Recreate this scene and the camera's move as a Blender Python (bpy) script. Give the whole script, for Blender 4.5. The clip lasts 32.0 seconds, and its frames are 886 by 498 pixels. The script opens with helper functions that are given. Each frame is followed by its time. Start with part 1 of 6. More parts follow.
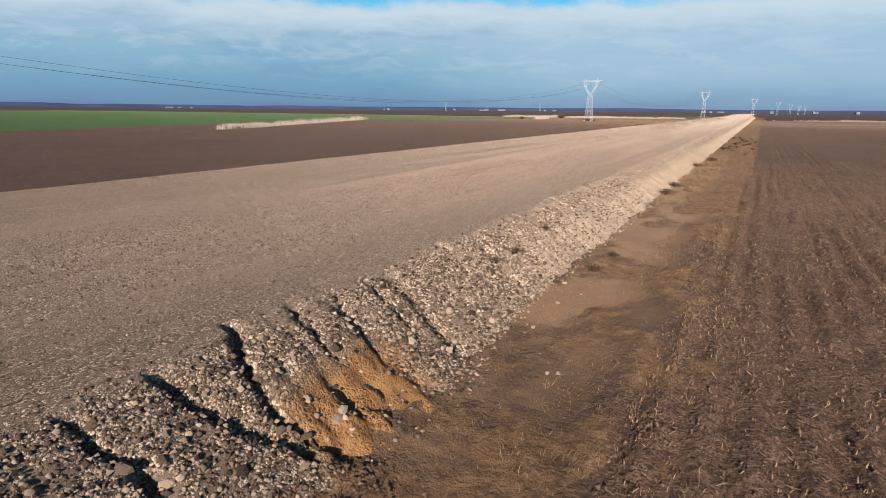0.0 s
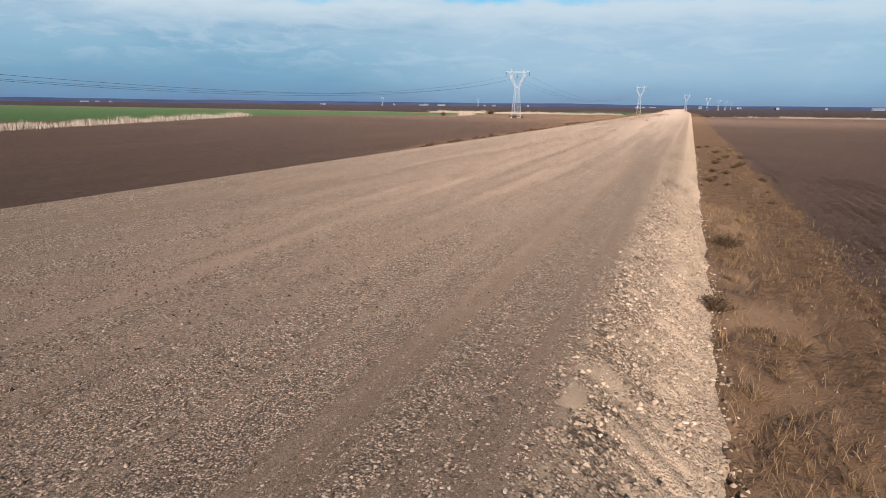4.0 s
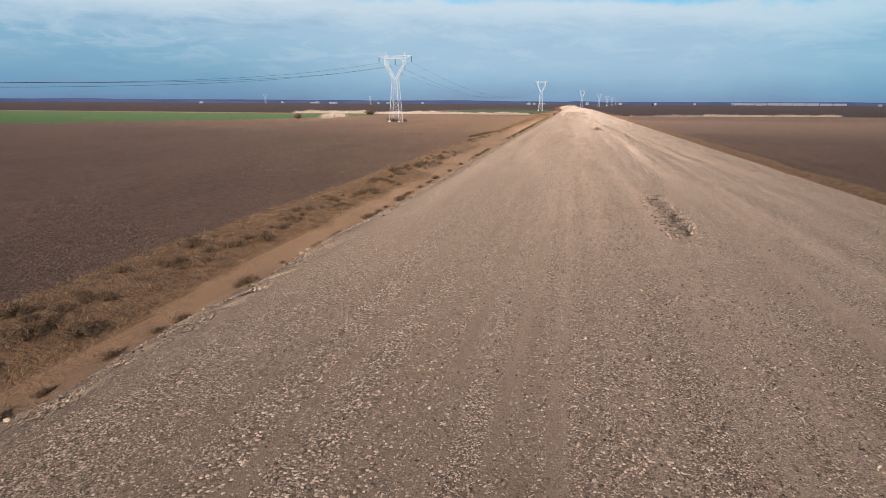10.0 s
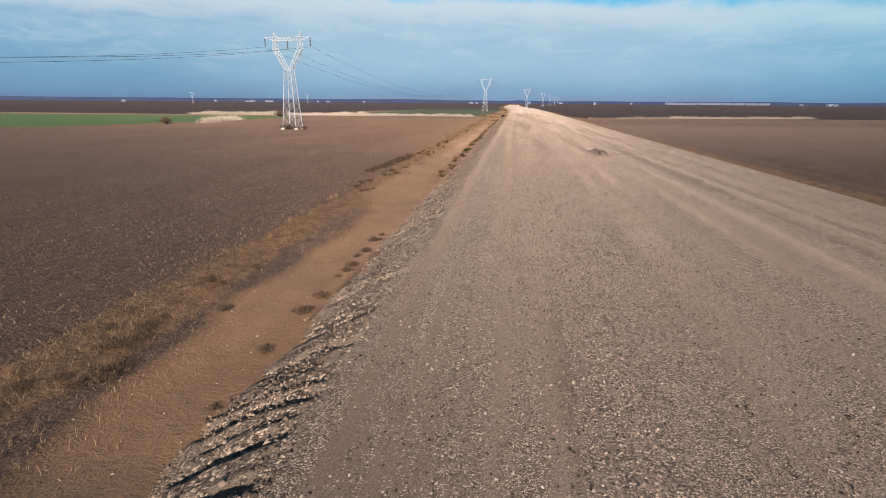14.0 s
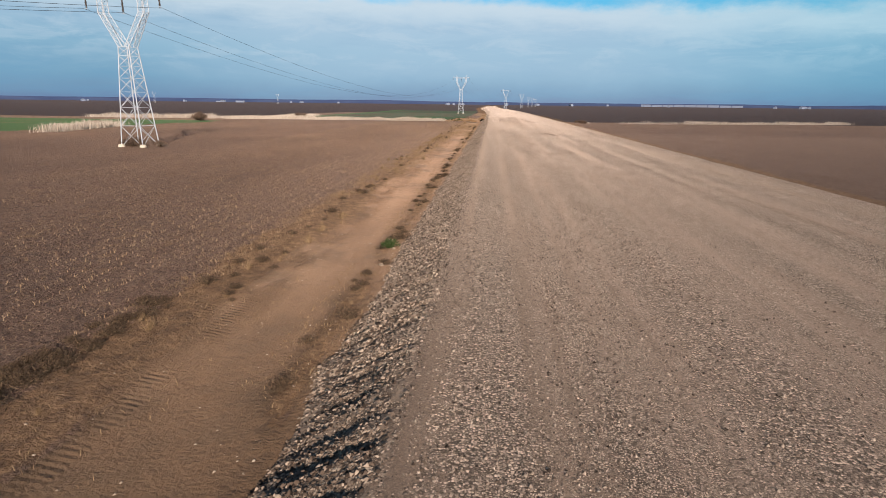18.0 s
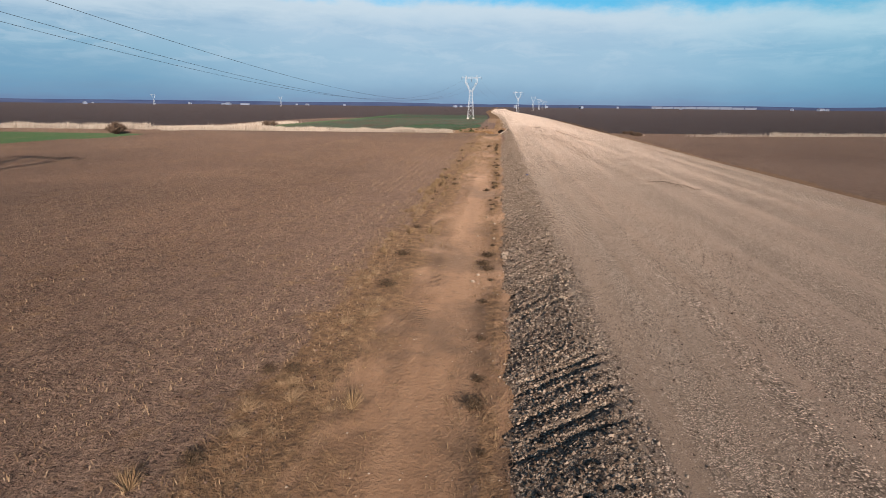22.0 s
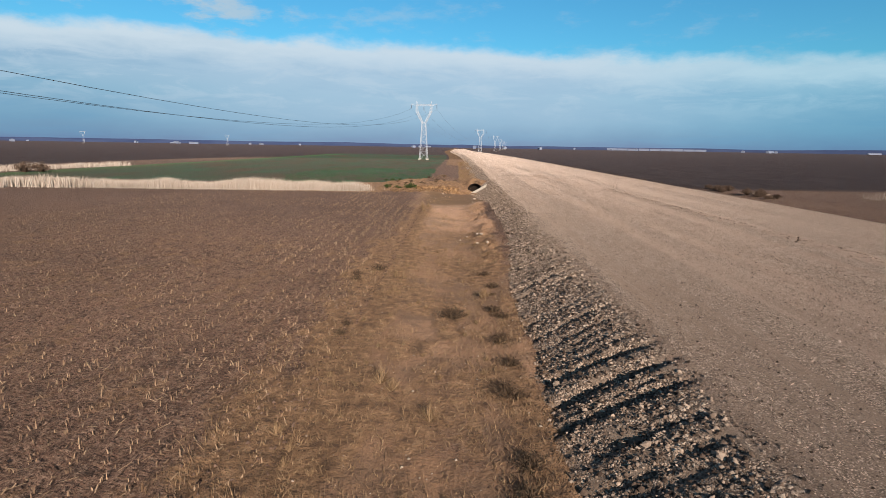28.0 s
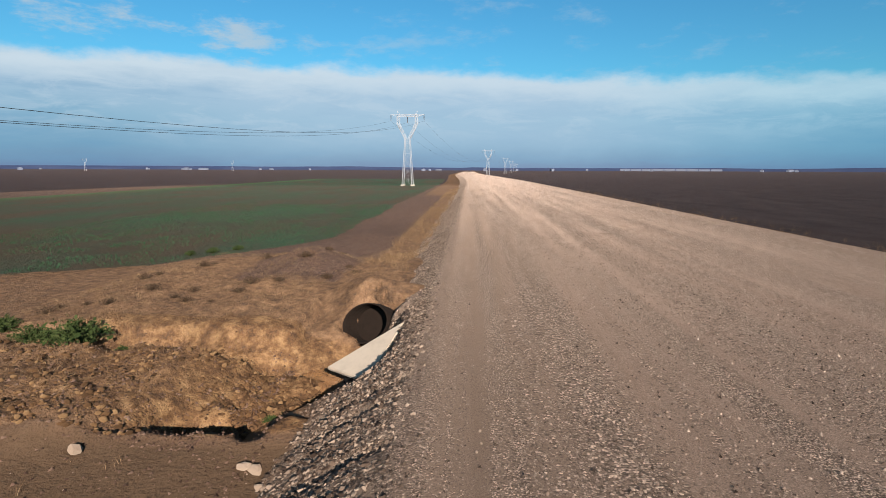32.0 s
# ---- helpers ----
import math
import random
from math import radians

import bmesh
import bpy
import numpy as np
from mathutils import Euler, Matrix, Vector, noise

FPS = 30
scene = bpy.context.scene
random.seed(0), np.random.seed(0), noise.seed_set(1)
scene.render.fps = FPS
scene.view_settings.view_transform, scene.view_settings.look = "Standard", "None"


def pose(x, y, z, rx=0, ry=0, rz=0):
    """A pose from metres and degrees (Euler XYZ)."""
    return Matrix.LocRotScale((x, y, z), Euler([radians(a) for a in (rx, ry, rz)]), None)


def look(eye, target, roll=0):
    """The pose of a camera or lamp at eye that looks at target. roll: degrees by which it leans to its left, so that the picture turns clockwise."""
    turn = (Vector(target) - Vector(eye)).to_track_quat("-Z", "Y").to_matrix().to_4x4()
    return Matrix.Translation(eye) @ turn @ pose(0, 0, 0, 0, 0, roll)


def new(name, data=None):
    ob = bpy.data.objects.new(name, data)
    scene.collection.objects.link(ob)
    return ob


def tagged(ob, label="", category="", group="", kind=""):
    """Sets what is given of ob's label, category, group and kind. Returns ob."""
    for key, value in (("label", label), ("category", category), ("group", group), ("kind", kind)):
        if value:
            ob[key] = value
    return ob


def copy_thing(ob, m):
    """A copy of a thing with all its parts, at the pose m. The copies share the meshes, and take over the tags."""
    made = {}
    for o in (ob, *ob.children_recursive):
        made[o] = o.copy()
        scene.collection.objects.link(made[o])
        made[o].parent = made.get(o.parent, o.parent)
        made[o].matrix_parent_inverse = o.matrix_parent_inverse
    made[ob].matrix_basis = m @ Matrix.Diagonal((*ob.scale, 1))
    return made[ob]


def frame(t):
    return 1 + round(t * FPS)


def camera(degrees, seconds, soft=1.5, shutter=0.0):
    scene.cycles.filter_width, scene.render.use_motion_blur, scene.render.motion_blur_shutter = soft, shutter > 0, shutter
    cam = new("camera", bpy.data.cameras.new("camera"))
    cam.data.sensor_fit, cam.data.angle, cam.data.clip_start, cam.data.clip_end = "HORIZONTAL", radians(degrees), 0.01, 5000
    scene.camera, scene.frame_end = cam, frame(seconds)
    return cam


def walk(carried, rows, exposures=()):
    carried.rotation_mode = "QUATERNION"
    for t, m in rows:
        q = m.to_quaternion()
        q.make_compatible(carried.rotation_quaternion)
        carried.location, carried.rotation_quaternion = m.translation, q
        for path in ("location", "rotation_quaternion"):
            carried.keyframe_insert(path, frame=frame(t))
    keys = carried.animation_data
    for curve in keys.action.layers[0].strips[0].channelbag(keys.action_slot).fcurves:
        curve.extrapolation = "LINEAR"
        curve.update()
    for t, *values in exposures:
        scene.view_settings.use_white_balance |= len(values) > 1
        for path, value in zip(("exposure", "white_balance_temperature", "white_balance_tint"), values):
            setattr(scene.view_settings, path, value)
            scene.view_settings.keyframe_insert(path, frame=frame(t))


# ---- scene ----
cam = camera(78.65, 32.0, soft=0.45)
# seconds, eye x y z, yaw to the left, pitch, roll
ROWS = [
    (0, 18.26, -13.81, 3.75, 29.74, -14.46, 0.50),
    (0.5, 18.43, -8.80, 3.79, 29.72, -14.49, 0.59),
    (1, 18.46, -3.80, 3.81, 29.68, -14.54, 0.64),
    (1.5, 18.17, 1.20, 3.82, 29.65, -14.59, 0.64),
    (2, 17.56, 6.34, 3.84, 29.64, -14.58, 0.63),
    (2.5, 16.62, 11.58, 3.86, 29.78, -14.56, 0.58),
    (4.5, 10.54, 34.81, 3.91, 21.14, -14.98, 0.63),
    (5, 9.15, 40.71, 3.92, 19.35, -14.94, 0.56),
    (5.5, 7.80, 46.62, 3.92, 18.39, -14.87, 0.47),
    (6, 6.52, 52.52, 3.94, 18.45, -14.78, 0.35),
    (6.5, 5.43, 58.42, 4.02, 18.74, -14.89, 0.31),
    (7, 4.45, 64.29, 4.17, 18.60, -14.95, 0.31),
    (7.5, 3.30, 70.13, 4.27, 18.76, -15.30, 0.25),
    (8, 1.92, 75.89, 4.36, 18.64, -15.27, 0.16),
    (8.5, 0.41, 81.60, 4.41, 17.94, -15.14, 0.18),
    (9, -1.04, 87.28, 4.43, 16.41, -15.03, 0.30),
    (9.5, -2.36, 93.03, 4.48, 14.78, -15.13, 0.22),
    (10, -3.53, 98.81, 4.51, 13.14, -15.11, 0.27),
    (10.5, -4.44, 104.72, 4.50, 11.63, -15.06, 0.44),
    (11, -5.04, 110.45, 4.50, 10.44, -14.98, 0.50),
    (11.5, -5.55, 116.01, 4.57, 9.62, -15.13, 0.51),
    (12, -5.95, 121.48, 4.68, 8.97, -15.07, 0.49),
    (12.5, -6.32, 127.00, 4.75, 8.54, -14.93, 0.44),
    (13, -6.73, 132.77, 4.81, 8.21, -15.05, 0.35),
    (13.5, -7.30, 138.63, 4.87, 7.83, -15.27, 0.32),
    (14, -7.76, 144.49, 4.90, 7.29, -15.19, 0.41),
    (14.5, -8.10, 150.32, 4.91, 6.88, -14.96, 0.56),
    (16.5, -9.04, 173.41, 4.90, 6.06, -15.11, 0.54),
    (17, -9.31, 179.67, 4.92, 5.60, -14.95, 0.70),
    (17.5, -9.50, 185.98, 4.92, 5.28, -15.07, 0.73),
    (18, -9.53, 192.07, 4.88, 4.88, -15.06, 0.66),
    (18.5, -9.50, 198.20, 4.88, 4.63, -14.83, 0.58),
    (19, -9.77, 204.28, 4.89, 4.93, -14.74, 0.48),
    (19.5, -10.38, 210.39, 5.02, 4.96, -14.74, 0.43),
    (20, -11.07, 216.55, 5.20, 4.92, -14.96, 0.43),
    (20.5, -11.72, 222.78, 5.39, 5.03, -15.03, 0.52),
    (21, -12.33, 228.98, 5.55, 5.29, -14.99, 0.66),
    (21.5, -13.02, 235.18, 5.71, 5.46, -14.98, 0.63),
    (22, -13.72, 241.40, 5.87, 5.65, -14.86, 0.59),
    (22.5, -14.41, 247.62, 5.99, 5.79, -14.77, 0.59),
    (23, -15.07, 253.92, 6.08, 5.68, -14.59, 0.59),
    (23.5, -15.67, 260.35, 6.11, 5.44, -14.35, 0.64),
    (24, -16.24, 266.89, 6.01, 5.33, -14.35, 0.65),
    (24.5, -16.77, 273.54, 5.83, 4.83, -14.32, 0.68),
    (25, -17.23, 280.31, 5.60, 3.85, -13.98, 0.79),
    (25.5, -17.61, 287.18, 5.35, 3.13, -13.32, 1.00),
    (27.5, -16.08, 316.97, 4.29, 1.38, -11.35, 0.94),
    (28, -15.33, 323.98, 4.18, 1.44, -10.71, 0.93),
    (28.5, -14.59, 330.89, 4.14, 1.58, -10.37, 0.98),
    (29, -13.83, 337.65, 4.10, 1.78, -9.98, 0.93),
    (29.5, -13.08, 344.29, 4.04, 1.99, -9.63, 0.80),
    (30, -12.37, 350.81, 4.02, 2.16, -9.30, 0.92),
    (30.5, -11.68, 357.27, 3.98, 2.26, -9.05, 0.89),
    (31, -10.97, 363.74, 3.96, 2.26, -8.75, 0.70),
    (31.5, -10.29, 370.48, 3.95, 2.56, -8.44, 0.51),
    (32, -9.79, 377.34, 3.98, 2.82, -8.35, 0.20),
]


def heading(x, y, z, yaw, pitch, roll):
    a, b = radians(yaw), radians(pitch)
    return look((x, y, z), (x - math.sin(a) * math.cos(b), y + math.cos(a) * math.cos(b), z + math.sin(b)), roll)


walk(cam, [(row[0], heading(*row[1:])) for row in ROWS])

# ---- light ----
SUN_ELEVATION, SUN_AZIMUTH = 22.0, 161.0      # azimuth clockwise from the road's heading (+y): the sun stands behind and to the right
az, el = radians(SUN_AZIMUTH), radians(SUN_ELEVATION)
to_sun = Vector((math.sin(az) * math.cos(el), math.cos(az) * math.cos(el), math.sin(el)))
sun_data = bpy.data.lights.new("sun", "SUN")
sun_data.energy, sun_data.angle, sun_data.color = 5.0, radians(0.6), (1.0, 0.87, 0.75)
sun_lamp = new("sun", sun_data)
sun_lamp.matrix_world = look(to_sun * 100, (0, 0, 0))
scene.view_settings.exposure = 0.41


class Nodes:
    """Short-hand for building a node tree."""

    def __init__(self, tree):
        self.tree = tree
        tree.nodes.clear()

    def add(self, kind, **sets):
        node = self.tree.nodes.new(kind)
        for key, value in sets.items():
            setattr(node, key, value)
        return node

    def put(self, socket, value):
        if isinstance(value, bpy.types.NodeSocket):
            self.tree.links.new(value, socket)
        elif value is not None:
            if isinstance(value, tuple) and len(value) == 3 and socket.type == "RGBA":
                value = (*value, 1.0)
            socket.default_value = value

    def math(self, op, a, b=None, c=None, clamp=False):
        node = self.add("ShaderNodeMath", operation=op, use_clamp=clamp)
        for socket, value in zip(node.inputs, (a, b, c)):
            self.put(socket, value)
        return node.outputs[0]

    def mix(self, fac, a, b, blend="MIX"):
        node = self.add("ShaderNodeMix", data_type="RGBA", blend_type=blend)
        self.put(node.inputs[0], fac)
        self.put(node.inputs[6], a)
        self.put(node.inputs[7], b)
        return node.outputs[2]

    def step(self, value, low, high, to_low=0.0, to_high=1.0):
        node = self.add("ShaderNodeMapRange", interpolation_type="SMOOTHSTEP")
        for socket, v in zip(node.inputs, (value, low, high, to_low, to_high)):
            self.put(socket, v)
        return node.outputs[0]

    def noise(self, vector, scale, detail=4.0, rough=0.6, distort=0.0):
        node = self.add("ShaderNodeTexNoise")
        self.put(node.inputs["Vector"], vector)
        node.inputs["Scale"].default_value, node.inputs["Detail"].default_value = scale, detail
        node.inputs["Roughness"].default_value, node.inputs["Distortion"].default_value = rough, distort
        return node.outputs[0]

    def cells(self, vector, scale, feature="F1"):
        node = self.add("ShaderNodeTexVoronoi", feature=feature)
        self.put(node.inputs["Vector"], vector)
        node.inputs["Scale"].default_value = scale
        return node

    def stretched(self, vector, sx, sy, sz):
        node = self.add("ShaderNodeVectorMath", operation="MULTIPLY")
        self.put(node.inputs[0], vector)
        node.inputs[1].default_value = (sx, sy, sz)
        return node.outputs[0]

    def ramp(self, value, stops):
        node = self.add("ShaderNodeValToRGB")
        self.put(node.inputs[0], value)
        ramp = node.color_ramp
        while len(ramp.elements) < len(stops):
            ramp.elements.new(0.5)
        for e, (place, colour) in zip(ramp.elements, stops):
            e.position, e.color = place, (*colour, 1.0)
        return node.outputs[0]

    def bump(self, height, strength, distance, normal=None):
        node = self.add("ShaderNodeBump")
        node.inputs["Strength"].default_value, node.inputs["Distance"].default_value = strength, distance
        self.put(node.inputs["Height"], height)
        self.put(node.inputs["Normal"], normal)
        return node.outputs[0]


def sky():
    world = bpy.data.worlds.new("sky")
    scene.world = world
    world.use_nodes = True
    n = Nodes(world.node_tree)
    air = n.add("ShaderNodeTexSky", sky_type="NISHITA", sun_disc=False)
    air.sun_elevation, air.sun_rotation = el, az
    air.air_density, air.dust_density, air.ozone_density = 1.1, 0.6, 3.0
    way = n.add("ShaderNodeTexCoord").outputs["Generated"]
    parts = n.add("ShaderNodeSeparateXYZ")
    n.put(parts.inputs[0], way)
    up = parts.outputs[2]
    # the cloud deck is seen edge-on near the horizon, so its pattern lies in flat streaks
    flat = n.stretched(way, 1.0, 1.0, 3.6)
    wide = n.noise(flat, 2.6, 5.0, 0.55, 0.4)
    fine = n.noise(n.stretched(way, 1.0, 1.0, 2.8), 9.0, 6.0, 0.6, 0.3)
    lift = n.math("ADD", up, n.math("MULTIPLY", n.math("SUBTRACT", wide, 0.5), 0.030))
    lift = n.math("ADD", lift, n.math("MULTIPLY", n.math("SUBTRACT", fine, 0.5), 0.022))
    deck = n.ramp(n.math("MULTIPLY", lift, 4.0), [
        (0.0, (0.200, 0.260, 0.410)), (0.05, (0.215, 0.335, 0.475)), (0.16, (0.250, 0.430, 0.565)),
        (0.34, (0.35, 0.54, 0.66)), (0.50, (0.47, 0.61, 0.72)), (0.62, (0.68, 0.76, 0.81)), (0.74, (0.76, 0.81, 0.84))])
    streak = n.step(n.noise(n.stretched(way, 1.0, 1.0, 7.0), 5.0, 6.0, 0.62), 0.46, 0.64)
    deck = n.mix(n.math("MULTIPLY", streak, 0.30), deck, (0.20, 0.40, 0.57))
    puff = n.step(n.noise(n.stretched(way, 1.0, 1.0, 3.0), 7.0, 6.0, 0.65), 0.52, 0.72)
    ahead = n.step(parts.outputs[1], 0.80, 1.0)
    deck = n.mix(n.math("MULTIPLY", n.math("MULTIPLY", ahead, n.step(lift, 0.0, 0.06, 0.35, 1.0)), 0.50), deck, (0.60, 0.72, 0.82))
    rag = n.step(n.noise(n.stretched(way, 1.0, 1.0, 4.0), 11.0, 7.0, 0.65, 0.6), 0.46, 0.66)
    deck = n.mix(n.math("MULTIPLY", n.math("MULTIPLY", rag, n.step(lift, 0.03, 0.10)), 0.42), deck, (0.66, 0.74, 0.80))
    tilt = n.math("MULTIPLY", n.math("MAXIMUM", parts.outputs[0], 0.0), 0.075)
    rim = n.math("MULTIPLY", n.math("SUBTRACT", n.noise(n.stretched(way, 1.0, 1.0, 2.0), 9.0, 7.0, 0.62), 0.5), 0.050)
    top = n.math("ADD", n.math("ADD", lift, tilt), rim)
    clear = n.step(top, 0.158, 0.182)
    deck = n.mix(n.math("MULTIPLY", n.step(top, 0.118, 0.158), 0.55), deck, (0.80, 0.84, 0.86))
    blue = n.mix(1.0, air.outputs[0], (0.046, 0.118, 0.140), "MULTIPLY")
    blue = n.mix(n.step(up, 0.25, 0.75, 0.0, 0.55), blue, n.mix(1.0, blue, (0.42, 0.46, 0.52), "MULTIPLY"))
    high = n.mix(n.math("MULTIPLY", puff, n.step(parts.outputs[0], -0.10, -0.45, 0.28, 0.80)), blue, (0.58, 0.68, 0.75))
    high = n.mix(n.step(up, 0.30, 0.60, 0.0, 0.85), high, (0.062, 0.080, 0.115))
    deck = n.mix(1.0, deck, (0.89, 1.0, 1.09), "MULTIPLY")
    deck = n.mix(n.step(parts.outputs[0], 0.10, 0.60), deck, n.mix(1.0, deck, (0.80, 0.97, 0.99), "MULTIPLY"))          # clearer air to the right
    sunward = n.step(parts.outputs[1], 0.1, -0.5)          # warm haze round the sun, behind the walk
    deck = n.mix(n.math("MULTIPLY", sunward, 0.8), deck, (0.36, 0.32, 0.28))
    out = n.mix(clear, deck, high)
    ground = n.step(up, -0.03, -0.005)
    out = n.mix(ground, (0.10, 0.085, 0.075), out)
    back = n.add("ShaderNodeBackground")
    n.put(back.inputs[0], out)
    back.inputs[1].default_value = 0.66
    n.put(n.add("ShaderNodeOutputWorld").inputs[0], back.outputs[0])


sky()

# ---- materials ----


def material(name, rough=0.9, metal=0.0):
    mat = bpy.data.materials.new(name)
    mat.use_nodes = True
    n = Nodes(mat.node_tree)
    shade = n.add("ShaderNodeBsdfPrincipled")
    shade.inputs["Roughness"].default_value, shade.inputs["Metallic"].default_value = rough, metal
    shade.inputs["Specular IOR Level"].default_value = 0.25
    if metal == 0.0 and rough > 0.9:
        shade.inputs["Diffuse Roughness"].default_value, shade.inputs["Specular IOR Level"].default_value = 1.0, 0.08
    n.put(n.add("ShaderNodeOutputMaterial").inputs[0], shade.outputs[0])
    return mat, n, shade


def place_of(n):
    return n.add("ShaderNodeNewGeometry").outputs["Position"]


def gravel_colour(n, p, dust, tones, scale, amount, low=0.40, high=0.60):
    """Crushed stone: single stones of mixed colour, the gaps darkened by soil and painted shade, thicker where the
    amount is high.
    """
    bent = n.add("ShaderNodeVectorMath", operation="ADD")
    n.put(bent.inputs[0], p)
    wob = n.add("ShaderNodeTexNoise")
    n.put(wob.inputs["Vector"], p)
    wob.inputs["Scale"].default_value = scale * 1.3
    n.put(bent.inputs[1], n.stretched(wob.outputs["Color"], 1.1 / scale, 1.1 / scale, 1.1 / scale))
    cell = n.cells(bent.outputs[0], scale)
    tone = n.add("ShaderNodeSeparateColor")
    n.put(tone.inputs[0], cell.outputs["Color"])
    stone = n.ramp(tone.outputs[0], [(0.0, tones[0]), (0.3, tones[1]), (0.62, tones[2]), (1.0, tones[3])])
    inside = n.step(cell.outputs["Distance"], 0.46, 0.60, 1.0, 0.0)
    there = n.step(n.math("ADD", amount, n.math("MULTIPLY", n.math("SUBTRACT", tone.outputs[1], 0.5), 0.60)), low, high)
    # near-black gaps: dark soil plus the shade between stones, put into the colour
    gap_tone = n.mix(n.math("MULTIPLY", there, 0.78), dust, (0.048, 0.033, 0.025))
    solid = n.math("MULTIPLY", inside, there)
    height = n.math("MULTIPLY", n.math("SUBTRACT", 0.55, cell.outputs["Distance"]), there)
    return n.mix(solid, gap_tone, stone), height


def road_colour(n, p):
    """Dusty crushed stone: pale wheel lanes, dark damp streaks, smooth dust and patches of bare stone."""
    along = n.stretched(p, 1.0, 0.03, 1.0)
    lanes = n.noise(along, 0.50, 5.0, 0.6, 0.2)
    fine_lanes = n.noise(along, 2.2, 4.0, 0.6)
    patch = n.noise(n.stretched(p, 1.0, 0.03, 1.0), 0.30, 5.0, 0.6, 0.3)
    dust = n.ramp(lanes, [(0.36, (0.500, 0.350, 0.268)), (0.5, (0.575, 0.409, 0.318)), (0.62, (0.640, 0.462, 0.364))])
    dust = n.mix(n.math("MULTIPLY", n.step(fine_lanes, 0.53, 0.68), 0.45), dust, (0.300, 0.212, 0.157))
    dust = n.mix(n.math("MULTIPLY", n.step(patch, 0.46, 0.66), 0.28), dust, (0.290, 0.208, 0.158))
    dust = n.mix(n.math("MULTIPLY", n.step(n.noise(p, 38.0, 5.0, 0.85), 0.42, 0.58), 0.82), dust, (0.112, 0.078, 0.060))
    dust = n.mix(n.math("MULTIPLY", n.step(n.noise(n.stretched(p, 1.0, 1.0, 1.3), 31.0, 4.0, 0.8), 0.57, 0.64), 0.8), dust, (0.74, 0.57, 0.47))
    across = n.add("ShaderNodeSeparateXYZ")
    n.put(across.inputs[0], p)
    # darker shoulders: brown dirt, with lens corner falloff painted into the dust colour
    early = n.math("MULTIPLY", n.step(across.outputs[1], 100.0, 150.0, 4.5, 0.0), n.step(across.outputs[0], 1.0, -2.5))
    edge_dark = n.math("ADD", n.math("ADD", n.math("ABSOLUTE", across.outputs[0]), early), n.math("MULTIPLY", n.math("SUBTRACT", fine_lanes, 0.5), 7.0))
    dust = n.mix(n.step(edge_dark, 5.5, 9.0, 0.0, 0.55), dust, (0.205, 0.140, 0.098))
    # a curved pair of tyre tracks, pressed dark into the dust
    drive = n.math("ADD", across.outputs[0], n.math("SUBTRACT", n.math("MULTIPLY", n.math("SUBTRACT", across.outputs[1], 165.0), 0.029), 4.4))
    span = n.math("MULTIPLY", n.step(across.outputs[1], 130.0, 150.0), n.step(across.outputs[1], 215.0, 235.0, 1.0, 0.0))
    for off in (0.0, 1.75):
        lane = n.step(n.math("ABSOLUTE", n.math("SUBTRACT", drive, off)), 0.16, 0.42, 1.0, 0.0)
        dust = n.mix(n.math("MULTIPLY", n.math("MULTIPLY", lane, span), 0.6), dust, (0.17, 0.115, 0.085))
    tones = ((0.070, 0.052, 0.043), (0.36, 0.262, 0.205), (0.68, 0.512, 0.406), (1.0, 0.80, 0.66))
    coarse = n.step(n.noise(n.stretched(p, 1.0, 0.016, 1.0), 0.55, 7.0, 0.74), 0.28, 0.76)
    medium = n.step(n.noise(n.stretched(p, 1.0, 0.025, 1.0), 0.9, 7.0, 0.74), 0.30, 0.70)
    swept = n.step(across.outputs[1], 285.0, 335.0, 0.0, 0.11)          # the last stretch has been rolled smooth
    coarse, medium = n.math("SUBTRACT", coarse, swept), n.math("SUBTRACT", medium, swept)
    colour, fine_relief = gravel_colour(n, p, dust, tones, 38.0, medium, 0.36, 0.62)
    colour, big_relief = gravel_colour(n, p, colour, tones, 21.0, coarse, 0.52, 0.72)
    grit = n.math("ADD", n.math("MULTIPLY", n.noise(p, 34.0, 5.0, 0.85), 0.70), n.math("MULTIPLY", fine_relief, 0.42))
    return colour, n.math("ADD", grit, n.math("MULTIPLY", big_relief, 0.65))


def dusty(shade, weight, tint):
    """The velvet-like sheen of dust and straw under low sun."""
    shade.inputs["Sheen Weight"].default_value, shade.inputs["Sheen Roughness"].default_value = weight, 0.55
    shade.inputs["Sheen Tint"].default_value = (*tint, 1.0)


def road_material():
    mat, n, shade = material("crushed_stone_road", 0.95)
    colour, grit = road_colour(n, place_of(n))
    dusty(shade, 0.25, (0.95, 0.76, 0.64))
    n.put(shade.inputs["Base Color"], colour)
    n.put(shade.inputs["Normal"], n.bump(grit, 1.0, 0.11))
    return mat


